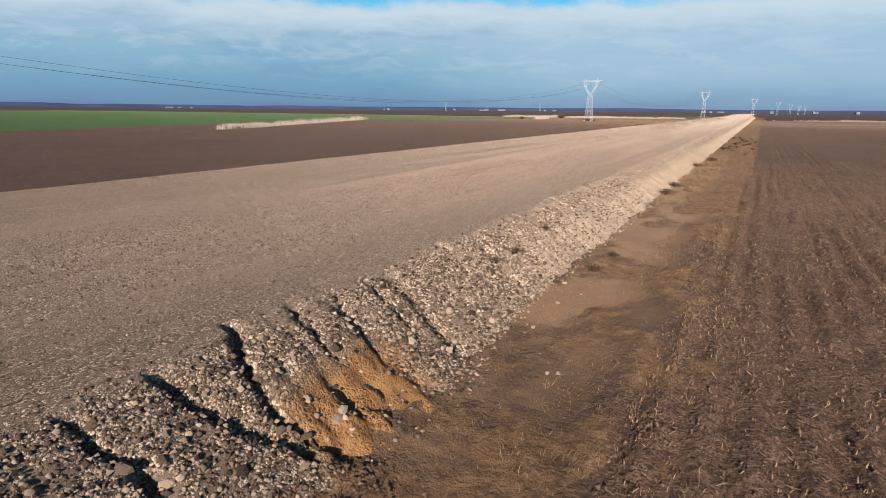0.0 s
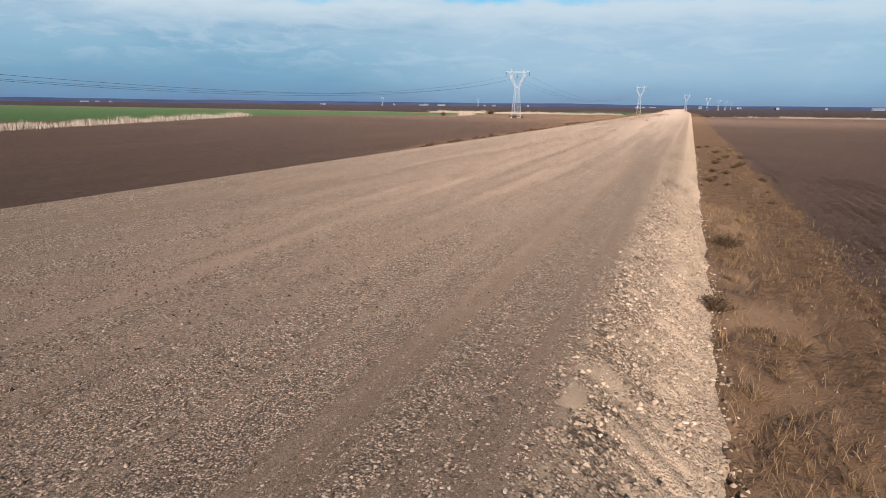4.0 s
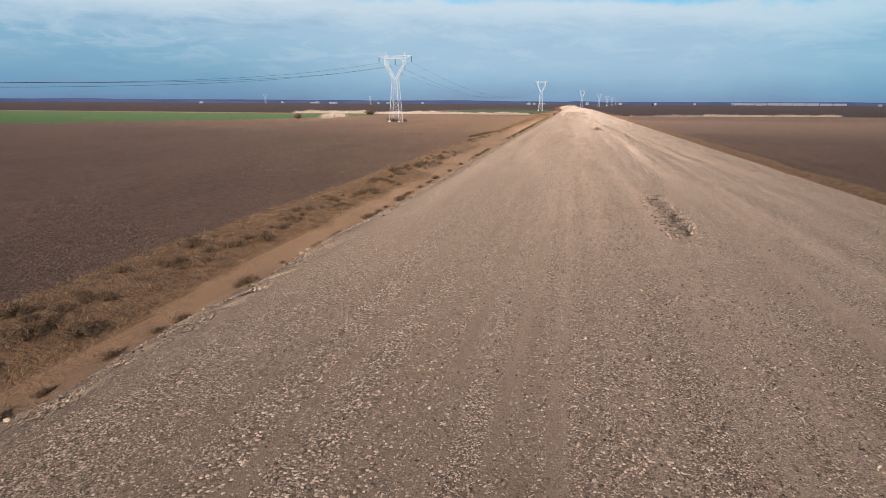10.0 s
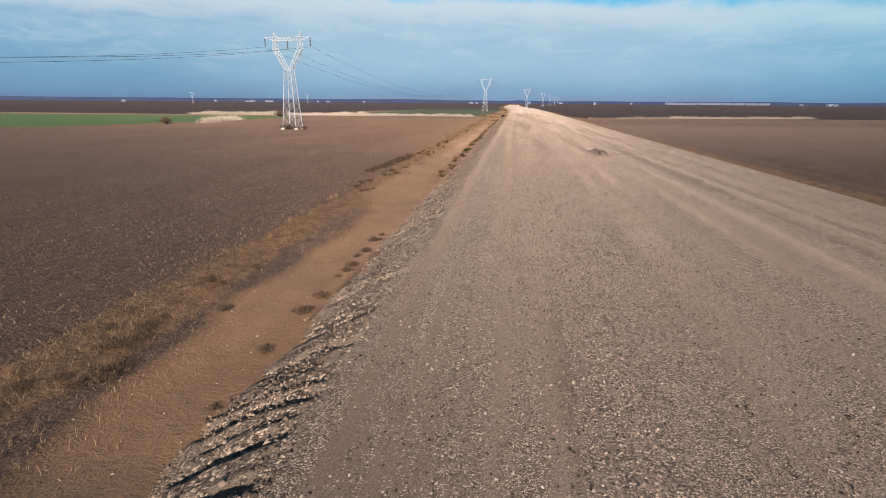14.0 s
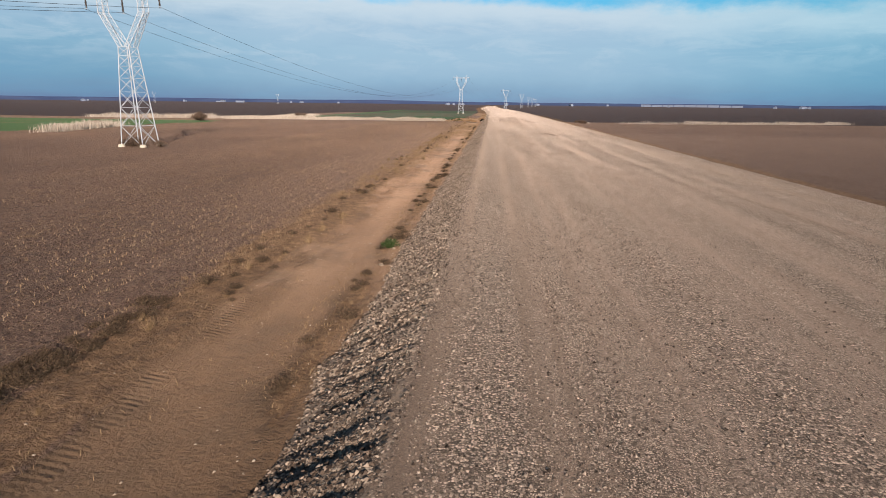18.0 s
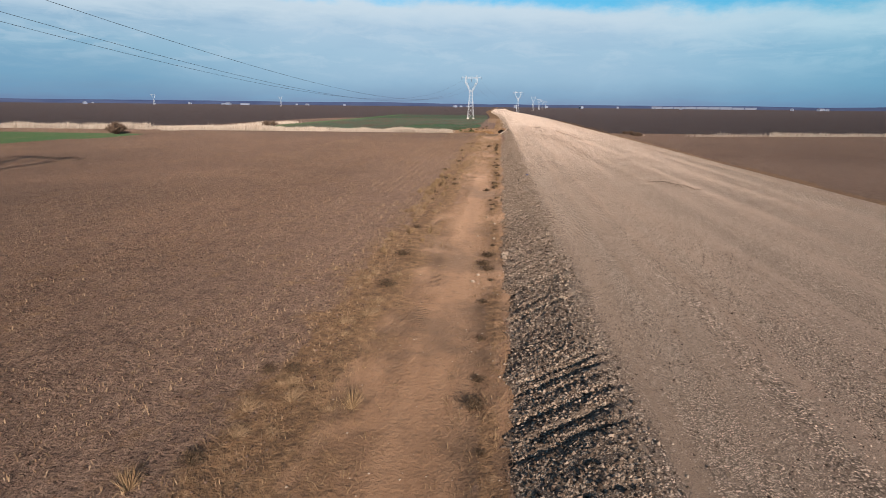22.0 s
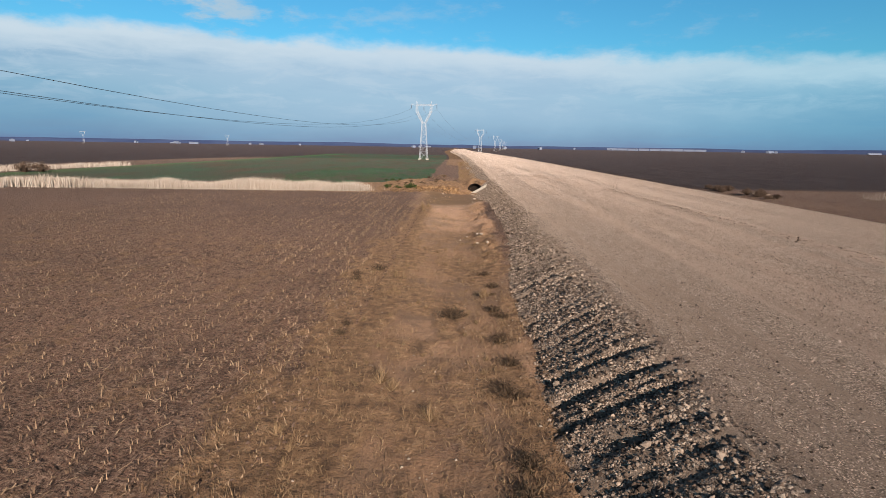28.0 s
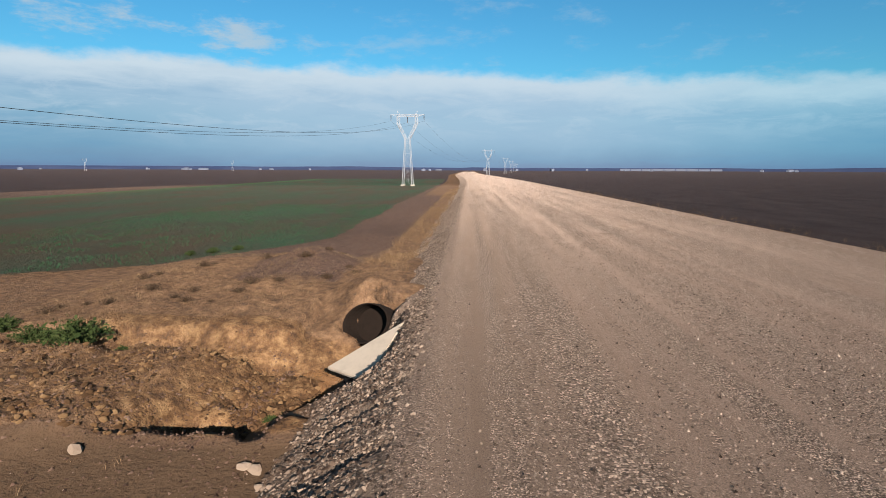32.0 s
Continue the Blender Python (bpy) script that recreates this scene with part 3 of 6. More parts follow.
def bank(x, y):
    """The road's surface and its eroded banks, by the distance from the centre line."""
    d = np.abs(x)
    side = np.where(x < 0, 0.0, 1.0)
    spread = side * (0.65 * np.exp(-(((y + 7.1) / 1.6) ** 2)) + 0.6 * np.exp(-(((y + 4.8) / 2.5) ** 2))) + (1 - side) * 0.8 * (fbm(y * 0.32, 0 * y + 7, 20) - 0.5)          # the slumped, uneven foot of the bank
    u = (d - HALF) / (TOE + spread - HALF)
    base = np.where(x < 0, LEFT_Z, RIGHT_Z)
    z = np.where(u < 0, 0.0, base * 1.02 * np.clip(u, 0, 3) ** 1.08)
    # rounded shoulder
    z = z - 0.05 * np.exp(-((u / 0.12) ** 2)) + 0.06 * np.exp(-(((d - 10.55) / 0.35) ** 2)) * fbm(y * 0.5, side * 9, 3)
    # ruts and unevenness of the running surface
    flat = ease(-u, 0.0, 0.25)
    lane = x + 0.35 * (fbm(y * 0.03, 0 * y, 8) - 0.5) * 4
    ruts = 0.035 * (vnoise(lane * 1.6, y * 0.02, 5) - 0.5) + 0.05 * (fbm(x * 0.25, y * 0.018, 6) - 0.5)
    drive = x - 4.4 + 0.029 * (y - 165)
    rut = -0.10 * np.exp(-((drive / 0.26) ** 2)) - 0.08 * np.exp(-(((drive - 1.7) / 0.24) ** 2)) + 0.05 * np.exp(-(((drive - 0.55) / 0.25) ** 2)) + 0.05 * np.exp(-(((drive + 0.55) / 0.25) ** 2))
    z = z + flat * (1 - ease(y, 440, 540)) * (0.75 * ruts + rut * ease(y, 128, 150) * (1 - ease(y, 225, 260)))
    # rills washed into the bank, running down it, biting into its shoulder
    strong = np.where(x < 0, ease(y, 96, 120) * (1 - 0.35 * ease(y, 318, 330)) * (1 - 0.4 * ease(y, 378, 384)), 1 - 0.65 * ease(y, 22, 50))
    zone = ease(u, -0.30, 0.10) * (1 - 0.75 * ease(u, 0.75, 1.05))
    wander = 0.50 * (fbm(u * 1.1, y * 0.35, 11) - 0.5) + u * 0.22
    gully = (y + wander) / 1.15 + 2.2 * vnoise(y * 0.33, side * 31, 12)
    rill = (y + wander * 0.8) / 0.46 + 2.4 * vnoise(y * 0.45, side * 37, 13) + 0.5 * vnoise(u * 2.2, y * 1.1, 19)
    deep_g, deep_r = vnoise(np.floor(gully + 0.5) * 7.31, side * 3.7, 17), vnoise(np.floor(rill + 0.5) * 5.17, side * 2.3, 18)
    calm = np.where((x < 0) & (y > 185), 0.75 - 0.6 * ease(y, 250, 285), 0.0)          # stretch of the left bank with few deep gullies
    cut = np.maximum(np.cos(2 * np.pi * gully), 0) ** 2.2 * ease(deep_g, 0.30 + 0.20 * calm, 0.75 + 0.10 * calm) * (1 - 0.55 * side * (1 - ease(y, -6.5, -3.5)))
    thin = np.maximum(np.cos(2 * np.pi * rill), 0) ** 2.0 * ease(deep_r, 0.15, 0.8)
    keep = ease(fbm(y * 0.11, side * 5, 14), 0.30, 0.55)
    bite = ease(u, -0.30 + 0.30 * (1 - deep_g), 0.14)
    z = z - strong * zone * bite * cut * (0.12 + 0.26 * keep) * (1 - 0.35 * side * ease(y, -8.0, -6.5))
    z = z - strong * zone * (0.21 - 0.09 * calm) * (1 - 0.5 * side * (1 - ease(y, 14, 22))) * thin * ease(fbm(y * 0.23, u * 0.8, 24), 0.28, 0.55) * ease(u, -0.10 * deep_r, 0.12) * (1 - 0.6 * ease(u, 0.55, 0.95))
    broad = cut
    z = z - 1.15 * np.exp(-((np.minimum(13.1 + x, 0) / 1.15) ** 2) - (np.maximum(13.1 + x, 0) / 1.5) ** 2 - (np.minimum(y - 391.6, 0) / 1.7) ** 2) * (1 - ease(y, 393.3, 394.7)) * ease(u, 0.20, 0.55)
    z = z + ease(u, 0.02, 0.3) * (0.14 * (fbm(x * 1.2, y * 1.2, 15) - 0.5) + 0.06 * (fbm(x * 5, y * 5, 16, 3) - 0.5))
    # a washed-out hollow at the start of the right-hand bank
    wash = np.exp(-(((y + 6.3) / 2.6) ** 2)) * side
    z = z - wash * (0.30 * ease(u, 0.25, 0.6) * (0.6 + 0.4 * broad) * (1 - ease(u, 0.9, 1.15)))
    hollow = side * np.exp(-(((x - 13.3) / 1.25) ** 4) - ((y + 7.2) / 1.15) ** 4)
    z = z - hollow * (0.16 + 0.55 * (fbm(x * 1.5, y * 1.5, 71) - 0.5) + 0.30 * (fbm(x * 4.5, y * 4.5, 75, 3) - 0.5))

    spot = (x > 9.5) & (y < 17)
    if spot.any():
        z = z - clefts(x, y, spot)
    # windrows left by the grader
    def ridge(x0, y0, x1, y1, high, wide):
        t = np.clip((y - y0) / (y1 - y0), 0, 1)
        inside = ease(y, y0, y0 + 1.2) * (1 - ease(y, y1 - 1.5, y1))
        return high * inside * np.exp(-(((x - x0 - (x1 - x0) * t) / wide) ** 2)) * (0.55 + 0.9 * fbm(x * 1.5, y * 1.5, 21))
    z = z + ridge(0.98, 117.5, 0.75, 128, 0.24, 0.34) - ridge(0.30, 117.5, 0.15, 127.5, 0.07, 0.3)
    z = z + ridge(1.2, 198.5, 0.6, 204.5, 0.40, 0.35) - ridge(0.6, 198.5, 0.2, 204, 0.15, 0.4)
    z = z + ridge(1.0, 283, -1.0, 287.5, 0.16, 0.3) + ridge(4.1, 6, 6.0, 64, 0.10, 0.3) + ridge(2.7, 12, 4.6, 70, 0.08, 0.3)
    z = z + ridge(1.4, 345, 0.3, 382, 0.12, 0.25) + ridge(1.5, 375.5, 0.4, 381.5, 0.14, 0.3)
    return trench(x, y, z)


def trench(x, y, z):
    """The cutting in which the culvert's pipe lies."""
    a = (x + 13.2) * 0.47 + (y - 394.45) * 0.885
    c = (x + 13.2) * 0.885 - (y - 394.45) * 0.47
    inside = ease(a, -0.45, -0.15) * (1 - ease(a, 1.15, 1.35)) * (1 - ease(np.abs(c), 0.72, 0.86))
    return z + inside * np.minimum(-2.4 - z, 0)


def land(x, y):
    """Fields, verges and the dirt tracks at the foot of the banks."""
    left = x < 0
    z = np.where(left, LEFT_Z, RIGHT_Z) + 0.0 * y
    d = np.abs(x)
    z = z * ease(d, 0.0, 6.0) + np.where(d < 6, -1.3, 0.0) * (1 - ease(d, 0.0, 6.0))
    far = np.where(left, ease(d, 30, 59), ease(d, 22, 29.5))
    rows = np.where(left, 0.045, 0.095) * np.cos(2 * np.pi * (x + 0.25 * fbm(0 * x, y * 0.05, 33)) / 0.76) * 1.3 * ease(fbm(x * 0.6, y * 0.22, 34), 0.30, 0.72)
    field = np.where(left, ease(-x, 18.4, 19.4) * (1 - ease(y, 384, 388)), ease(x, 16.4, 17.4))
    z = z + (1 - far) * field * (rows + 0.10 * (fbm(x * 1.6, y * 1.6, 35) - 0.5) + 0.06)
    z = z + (1 - far) * 0.12 * (fbm(x * 0.3, y * 0.12, 36) - 0.5)
    # verge between track and field, and the track's dishing
    verge = np.where(left, np.exp(-(((x + 17.9) / 0.8) ** 2)), np.exp(-(((x - 16.6) / 0.5) ** 2)))
    z = z + verge * (0.04 + 0.22 * (fbm(x * 0.9, y * 0.5, 37) - 0.35))
    z = z - np.where(left, 0.10 * np.exp(-(((x + 15.2) / 1.2) ** 2)), 0.08 * np.exp(-(((x - 15.0) / 1.0) ** 2)))
    tyre = np.exp(-(((x + 14.7) / 0.22) ** 2)) + np.exp(-(((x + 16.5) / 0.22) ** 2))
    z = z - 0.03 * tyre * (0.5 + 0.5 * np.sign(np.sin(y * 2 * np.pi / 0.28)) * 0.35)
    # an older ditch on the left before the track begins
    old = (1 - ease(y, 132, 150)) * left
    z = z - old * 0.22 * np.exp(-(((x + 14.2) / 0.7) ** 2)) + old * 0.25 * np.exp(-(((x + 17.0) / 1.1) ** 2)) * fbm(x * 0.8, y * 0.4, 38)
    # soft-edged lumps of clay along the toe
    toe = np.exp(-(((d - 13.5) / 0.45) ** 2))
    z = z + toe * 0.30 * (fbm(x * 1.1, y * 1.1, 39) - 0.42)
    z = z + np.exp(-(((y + 7.0) / 2.6) ** 2)) * np.exp(-(((x - 13.5) / 1.0) ** 2)) * 0.22 * (fbm(x * 2, y * 2, 40) - 0.6)
    # trampled clods below the washed-out hollow
    z = z + (x > 12.5) * (1 - ease(y, -8.6, -7.6)) * (1 - ease(x, 16, 18)) * (0.30 * (fbm(x * 1.6, y * 1.6, 73) - 0.5) + 0.16 * (fbm(x * 4.5, y * 4.5, 74, 3) - 0.5))
    # silt fan before the culvert, the washed-out pit, and the clay bank behind it
    fan = ease(y, 372, 377) * (1 - ease(y, 386, 387)) * ease(x, -21, -18.5) * (x < -12)
    z = z * (1 - fan) + fan * (LEFT_Z - 0.06)
    lip = 387.5 + 0.7 * (fbm(x * 0.9, 0 * y, 41) - 0.5) - 0.7 * np.exp(-(((x + 14.05) / 0.22) ** 2)) + 0.25 * (x + 14.6)
    back = 393.0 + 0.9 * (fbm(x * 0.7, 0 * y, 42) - 0.5) + 0.5 * ease(x, -15.2, -13.5)
    deep = np.where(x > -16.0, 1.0, ease(x, -17.6, -16.0)) * (x < -10)
    near = 1 - 0.55 * ease(y, lip + 0.8, back - 0.8)
    pit = ease(y, lip, lip + 0.14) * (1 - ease(y, back - 0.5, back - 0.1)) * deep
    slot = np.exp(-(((x + 14.4 + 0.25 * (y - 388)) / 0.7) ** 2))
    gash = np.exp(-(((y - lip - 0.75) / 0.85) ** 4)) * ease(x, -17.0, -16.2) * (x < -12)
    lumps = (fbm(x * 1.1, y * 1.1, 43) - 0.5) + 0.8 * (fbm(x * 3.1, y * 3.1, 47) - 0.5) + 0.35 * (fbm(x * 7, y * 7, 49, 2) - 0.5)
    z = z - pit * (0.55 * near + 0.35 * slot + 1.05 * gash + 0.55 * lumps)
    # rough clay ground beside the pit, the trough behind it and the upright clay face
    rough = ease(y, 385.5, 387.5) * (1 - ease(y, 391.8, 392.6)) * ease(x, -26, -23) * (1 - deep) * (x < -12)
    z = z + rough * (0.10 + 0.42 * lumps)
    face = ease(x, -23.5, -21.8) * (1 - ease(x, -14.4, -13.7))
    z = z - 0.38 * np.exp(-(((y - back + 0.45) / 0.55) ** 2)) * face
    rise = (0.45 * ease(y, back - 0.05, back + 0.2) + 0.25 * ease(y, back + 0.3, back + 5.0)) * (1 - ease(y, 402, 410)) * np.where(x > -15.0, ease(y, 395.0, 397.0), 1.0) * ease(x, -27, -21.5) * (x < -10)
    z = z + rise * (1 + 0.8 * (fbm(x * 0.8, y * 0.8, 44) - 0.5)) + 0.10 * face * ease(y, back, back + 1) * (1 - ease(y, 398, 402)) * (fbm(x * 2.4, y * 2.4, 50) - 0.5)
    mound = np.exp(-(((x + 17.2) / 1.8) ** 2 + ((y - 403) / 3.0) ** 2))
    z = z + 0.55 * mound + 0.20 * np.exp(-(((x + 20.5) / 2.2) ** 2 + ((y - 388.5) / 1.8) ** 2)) * fbm(x, y, 45)
    z = z - 1.1 * np.exp(-(((x + 13.3) / 1.3) ** 2) - (np.minimum(y - 392.4, 0) / 2.2) ** 2) * (1 - ease(y, 393.2, 394.6))
    z = z + 0.95 * np.exp(-(((x + 13.0) / 1.5) ** 2) - ((y - 396.1) / 1.15) ** 2)
    z = z + 0.42 * np.exp(-((np.minimum(x + 12.6, 0) / 1.7) ** 2)) * left * ease(y, 340, 354) * (1 - ease(y, 374, 384))
    # eroded edge of the silt fan, in small steps
    step = np.exp(-(((x + 13.5) / 0.9) ** 2)) * ease(y, 346, 352) * (1 - ease(y, 372, 376))
    z = z + step * 0.30 * (ease(fbm(x * 2.2, y * 1.6, 46), 0.43, 0.52) - 0.5)
    # dried mud broken in curved steps
    for xa, ya, xb, yb, drop in ((-16.2, 371.85, -15.0, 372.75, 0.14), (-16.9, 373.15, -15.6, 373.45, 0.10), (-17.3, 371.65, -16.1, 371.9, 0.14), (-18.9, 263.1, -17.2, 263.0, 0.12), (-17.3, 263.0, -16.0, 263.6, 0.10), (14.6, -6.4, 16.2, -5.9, 0.09)):
        t = (x - xa) / (xb - xa)
        s = y - (ya + (yb - ya) * t + 0.35 * (fbm(x * 1.6, 0 * y, 48) - 0.5) + 0.12 * np.sin(t * 9))
        z = z - 0.6 * drop * ease(s, 0, 0.13) * np.exp(-np.maximum(s, 0) / 0.55) * ease(t, -0.08, 0.1) * (1 - ease(t, 0.9, 1.08))
    return trench(x, y, z)


def grid_mesh(name, xs, ys, height, mat, zone=None, smooth=True):
    xx, yy = np.meshgrid(xs, ys)
    cx = centre(yy)
    zz = height(xx, yy)
    v = np.stack([xx + cx, yy, zz], -1).reshape(-1, 3)
    nx, ny = len(xs), len(ys)
    a = (np.arange(ny - 1)[:, None] * nx + np.arange(nx - 1)).ravel()
    f = np.stack([a, a + 1, a + nx + 1, a + nx], 1)
    me = mesh_fast(name, v, f, mat, smooth)
    if zone is not None:
        layer = me.color_attributes.new("zone", "FLOAT_COLOR", "POINT")
        layer.data.foreach_set("color", np.stack(zone(xx, yy), -1).astype(np.float32).ravel())
    return new(name, me)


def spaced(*runs):
    """Joined runs of (start, end, step)."""
    out = [np.arange(a, b - 1e-6, s) for a, b, s in runs]
    return np.concatenate(out + [[runs[-1][1]]])


def land_zones(x, y):
    wob = 1.6 * (fbm(x * 0.35, y * 0.22, 51) - 0.5)
    left = x < 0
    d = np.abs(x)
    track_l = ease(-x + wob, 12.6, 13.2) * (1 - ease(-x + wob, 17.0, 17.9))
    track_l = track_l * (ease(y, 134, 150) + (1 - ease(y, 134, 150)) * (1 - ease(-x + wob, 14.9, 15.4)))
    track_l = track_l * (1 - 0.75 * ease(-x + 2 * wob, 15.4, 16.6) * (1 - ease(y, 165, 190)))
    fade = 1 - ease(y + 2 * wob, 392, 396)
    bare = 0.60 + 0.40 * (1 - ease(y, 325, 350)) + 0.4 * ease(y, 352, 362) * (1 - ease(y, 391, 393))
    track_l = track_l * fade * np.clip(bare, 0, 1)
    grown = ease(fbm(x * 0.9, y * 0.5, 54), 0.40, 0.58) * (0.55 * ease(y, 298, 318) * (1 - ease(y, 352, 364)) + 0.5 * ease(-x, 15.6, 16.8) * ease(y, 195, 215) * (1 - ease(y, 298, 318)))
    track_l = track_l * (1 - grown)
    fan = ease(y + wob, 371, 376) * (1 - ease(y, 386.5, 387.5)) * ease(x, -21.0, -18.0) * left
    hole = ease(y, 386.5, 387.8) * (1 - ease(y, 393.6, 394.3)) * ease(x, -23.5, -21) * left * (0.55 + 0.45 * np.maximum(ease(x, -17.5, -16), ease(y, 392.4, 392.9)))
    track_l = np.maximum(track_l * (1 - hole), fan)
    track_r = ease(x + wob, 12.5, 13.2) * (1 - ease(x + 2.2 * wob, 14.9, 18.2)) * (1 - ease(y, 60, 85))
    track_r = track_r * (1 - 0.75 * ease(fbm(x * 0.7, y * 0.45, 55), 0.45, 0.62))
    track = np.where(left, track_l, track_r)
    verge_l = np.exp(-(((x + 18.1 + wob) / 1.2) ** 2)) * 1.1 * ease(y, 60, 100)
    verge_l = verge_l + (1 - ease(y, 134, 150)) * ease(-x + wob, 14.2, 15.2) * (1 - ease(-x + wob + 3.0 * (1 - ease(y, 80, 125)), 18.6, 19.8))
    edge_y = 401 + 0.55 * np.clip(x + 32, 0, 14) + 1.5 * wob          # where the crop begins behind the ditch
    basin = ease(y, 386, 388) * (1 - ease(y, edge_y, edge_y + 2.5)) * ease(x, -42, -32) * left
    strip = ease(y, 386, 396) * ease(-x, 12, 12.6) * (1 - ease(-x + wob, 17.6, 19.5)) * left
    bottom = 0.8 * grown + 0.55 * ease(y, 325, 350) * ease(-x, 13, 14) * (1 - ease(-x, 18, 19)) * fade
    verge_r = np.exp(-(((x - 16.8 + wob) / 1.3) ** 2)) * (0.35 + 0.65 * ease(y, 20, 60)) + 0.6 * ease(fbm(x * 0.7, y * 0.45, 55), 0.45, 0.62) * ease(x, 12.8, 13.6) * (1 - ease(x, 17, 19)) * (1 - ease(y, 50, 75)) + ease(y, 45, 75) * ease(x, 12, 13) * (1 - ease(x + 1.6 * wob, 16.2, 18.2))
    verge_r = verge_r + 1.2 * (1 - ease(y + wob, -8.8, -7.2)) * (1 - ease(x, 16, 18))
    track = np.where(left, track, track * (1 - 0.9 * (1 - ease(y + wob, -8.8, -7.2))))
    toe_strip = np.exp(-(((x + 13.75 + 0.5 * wob) / 0.45) ** 2)) * ease(y, 180, 200) * (1 - ease(y, 340, 360)) * ease(fbm(x * 0.5, y * 0.25, 53), 0.35, 0.55)
    track = np.where(left, track * (1 - 0.8 * toe_strip), track)
    verge_l = verge_l + toe_strip
    verge = np.where(left, np.clip(verge_l + basin + strip + bottom, 0, 1.1) + 0.75 * hole, np.clip(verge_r, 0, 1.1))
    far_edge = np.interp(y, (-300, 60, 90, 170, 215, 264, 297, 372), (-112, -115, -127, -150, -147, -114, -100, -92)) - 6 * (fbm(y * 0.02, 0 * y, 52) - 0.5)
    green = np.where(x < far_edge, 1.0, 0.0) * ease(y, -400, -300) * (1 - ease(y, 352, 372)) * ease(x, -620, -560)
    near_green = ease(y + 1.5 * wob, 395.5, 399 + 0 * y) * (1 - ease(y, 640, 700)) * ease(-x + wob, 19.6, 21.5) * ease(x, -96, -84) * left
    corner = ease(y - (399 + 1.6 * np.maximum(x + 30, 0)), 0, 3)
    near_green = near_green * np.where(y < 425, corner, 1.0)
    green = np.clip(green + near_green, 0, 1)
    dark = np.where(left, ease(y - 0.25 * x, 500, 600) + ease(-x, 620, 700), ease(y - 0.06 * x, 398, 408))
    dark = np.clip(dark + np.where(left, ease(y, 380, 388) * ease(-x, 100, 115), 0), 0, 1)
    grey = np.where(left, fan * 0.9 + 0.62 * (1 - ease(y, 198, 238)), 0.55)
    dark = np.where(track > 0.3, np.clip(grey, 0, 1), dark)
    dark = np.where(track > 0.3, dark, np.maximum(dark, np.where(left, 0.62 * (1 - ease(y + 0.5 * x, 150, 262)) + 0.55 * ease(y + 0.3 * x, 338, 366), 0.58 - 0.46 * (1 - ease(y, 20, 60)) - 0.22 * ease(y, 200, 300))))
    dark = np.where(left & (verge > 0.4) & (track < 0.3) & (y > 300) & (y < 420), 0.25 * dark, dark)
    soil_heap = ease(y, 396, 400) * (1 - ease(y, 470, 520)) * ease(-x, 14.6, 15.4) * (1 - ease(-x, 19, 21)) * left
    dark = np.maximum(dark, 0.45 * soil_heap)
    return track, verge * (1 - 0.75 * soil_heap), green, dark


FAR_LEFT, FAR_RIGHT = ((-4800, -1000, 380), (-1000, -300, 70), (-300, -120, 12), (-120, -60, 4)), ((30, 60, 2.0), (60, 300, 14), (300, 1000, 70), (1000, 4800, 380))
NEAR_LEFT, NEAR_RIGHT = ((-60, -32, 1.4), (-32, -22, 0.35), (-22, -12.4, 0.19)), ((12.4, 25, 0.21), (25, 30, 0.6))
PLAIN_LEFT, PLAIN_RIGHT = ((-60, -32, 2.0), (-32, -12.4, 0.8)), ((12.4, 22, 0.6), (22, 30, 1.2))
MIDDLE = ((-12.4, 12.4, 6.2),)


def ground_sheet():
    """The plain as one sheet, finely cut along the tracks that the walk follows and coarsely elsewhere."""
    far_y = ((-600, -60, 60), (-60, 480, 4), (480, 700, 7), (700, 1400, 40), (1400, 4900, 350))
    runs = [((*PLAIN_LEFT, *MIDDLE, *NEAR_RIGHT), ((-600, -60, 60), (-60, -14, 3), (-14, 45, 0.3), (45, 82, 0.8))),
            ((*NEAR_LEFT, *MIDDLE, *PLAIN_RIGHT), ((81, 170, 0.6), (170, 262.4, 0.5), (262.4, 264.4, 0.12), (264.4, 345, 0.6), (345, 371.2, 0.25), (371.2, 374.6, 0.12), (374.6, 384, 0.45),
                                                   (384, 412, 0.16), (412, 470, 1.0), (470, 700, 7), (700, 1400, 40), (1400, 4900, 350))),
            (FAR_LEFT, far_y), (FAR_RIGHT, far_y)]
    vs, fs, zs, base = [], [], [], 0
    for x_runs, y_runs in runs:
        xs, ys = spaced(*x_runs), spaced(*y_runs)
        xx, yy = np.meshgrid(xs, ys)
        vs.append(np.stack([xx + centre(yy), yy, land(xx, yy)], -1).reshape(-1, 3))
        a = base + (np.arange(len(ys) - 1)[:, None] * len(xs) + np.arange(len(xs) - 1)).ravel()
        fs.append(np.stack([a, a + 1, a + len(xs) + 1, a + len(xs)], 1))
        zs.append(np.stack(land_zones(xx, yy), -1).reshape(-1, 4))
        base += xx.size
    me = mesh_fast("ground", np.concatenate(vs), np.concatenate(fs), GROUND, True)
    layer = me.color_attributes.new("zone", "FLOAT_COLOR", "POINT")
    layer.data.foreach_set("color", np.concatenate(zs).astype(np.float32).ravel())
    return new("ground", me)


ground = ground_sheet()
tagged(ground, "flat brown stubble farmland with dirt tracks and a green crop", "ground", kind="structure")

ROAD_Y = spaced((-60, -14, 1.5), (-14, 390, 0.5), (390, 520, 1.0), (520, 900, 6), (900, 1500, 20))
road = grid_mesh("road", spaced((-10.3, -9.9, 0.2), (-9.9, 9.9, 0.33), (9.9, 10.3, 0.2)), ROAD_Y, bank, ROAD)
tagged(road, "wide unpaved road of dusty beige crushed stone with faint wheel tracks", "road", kind="structure")


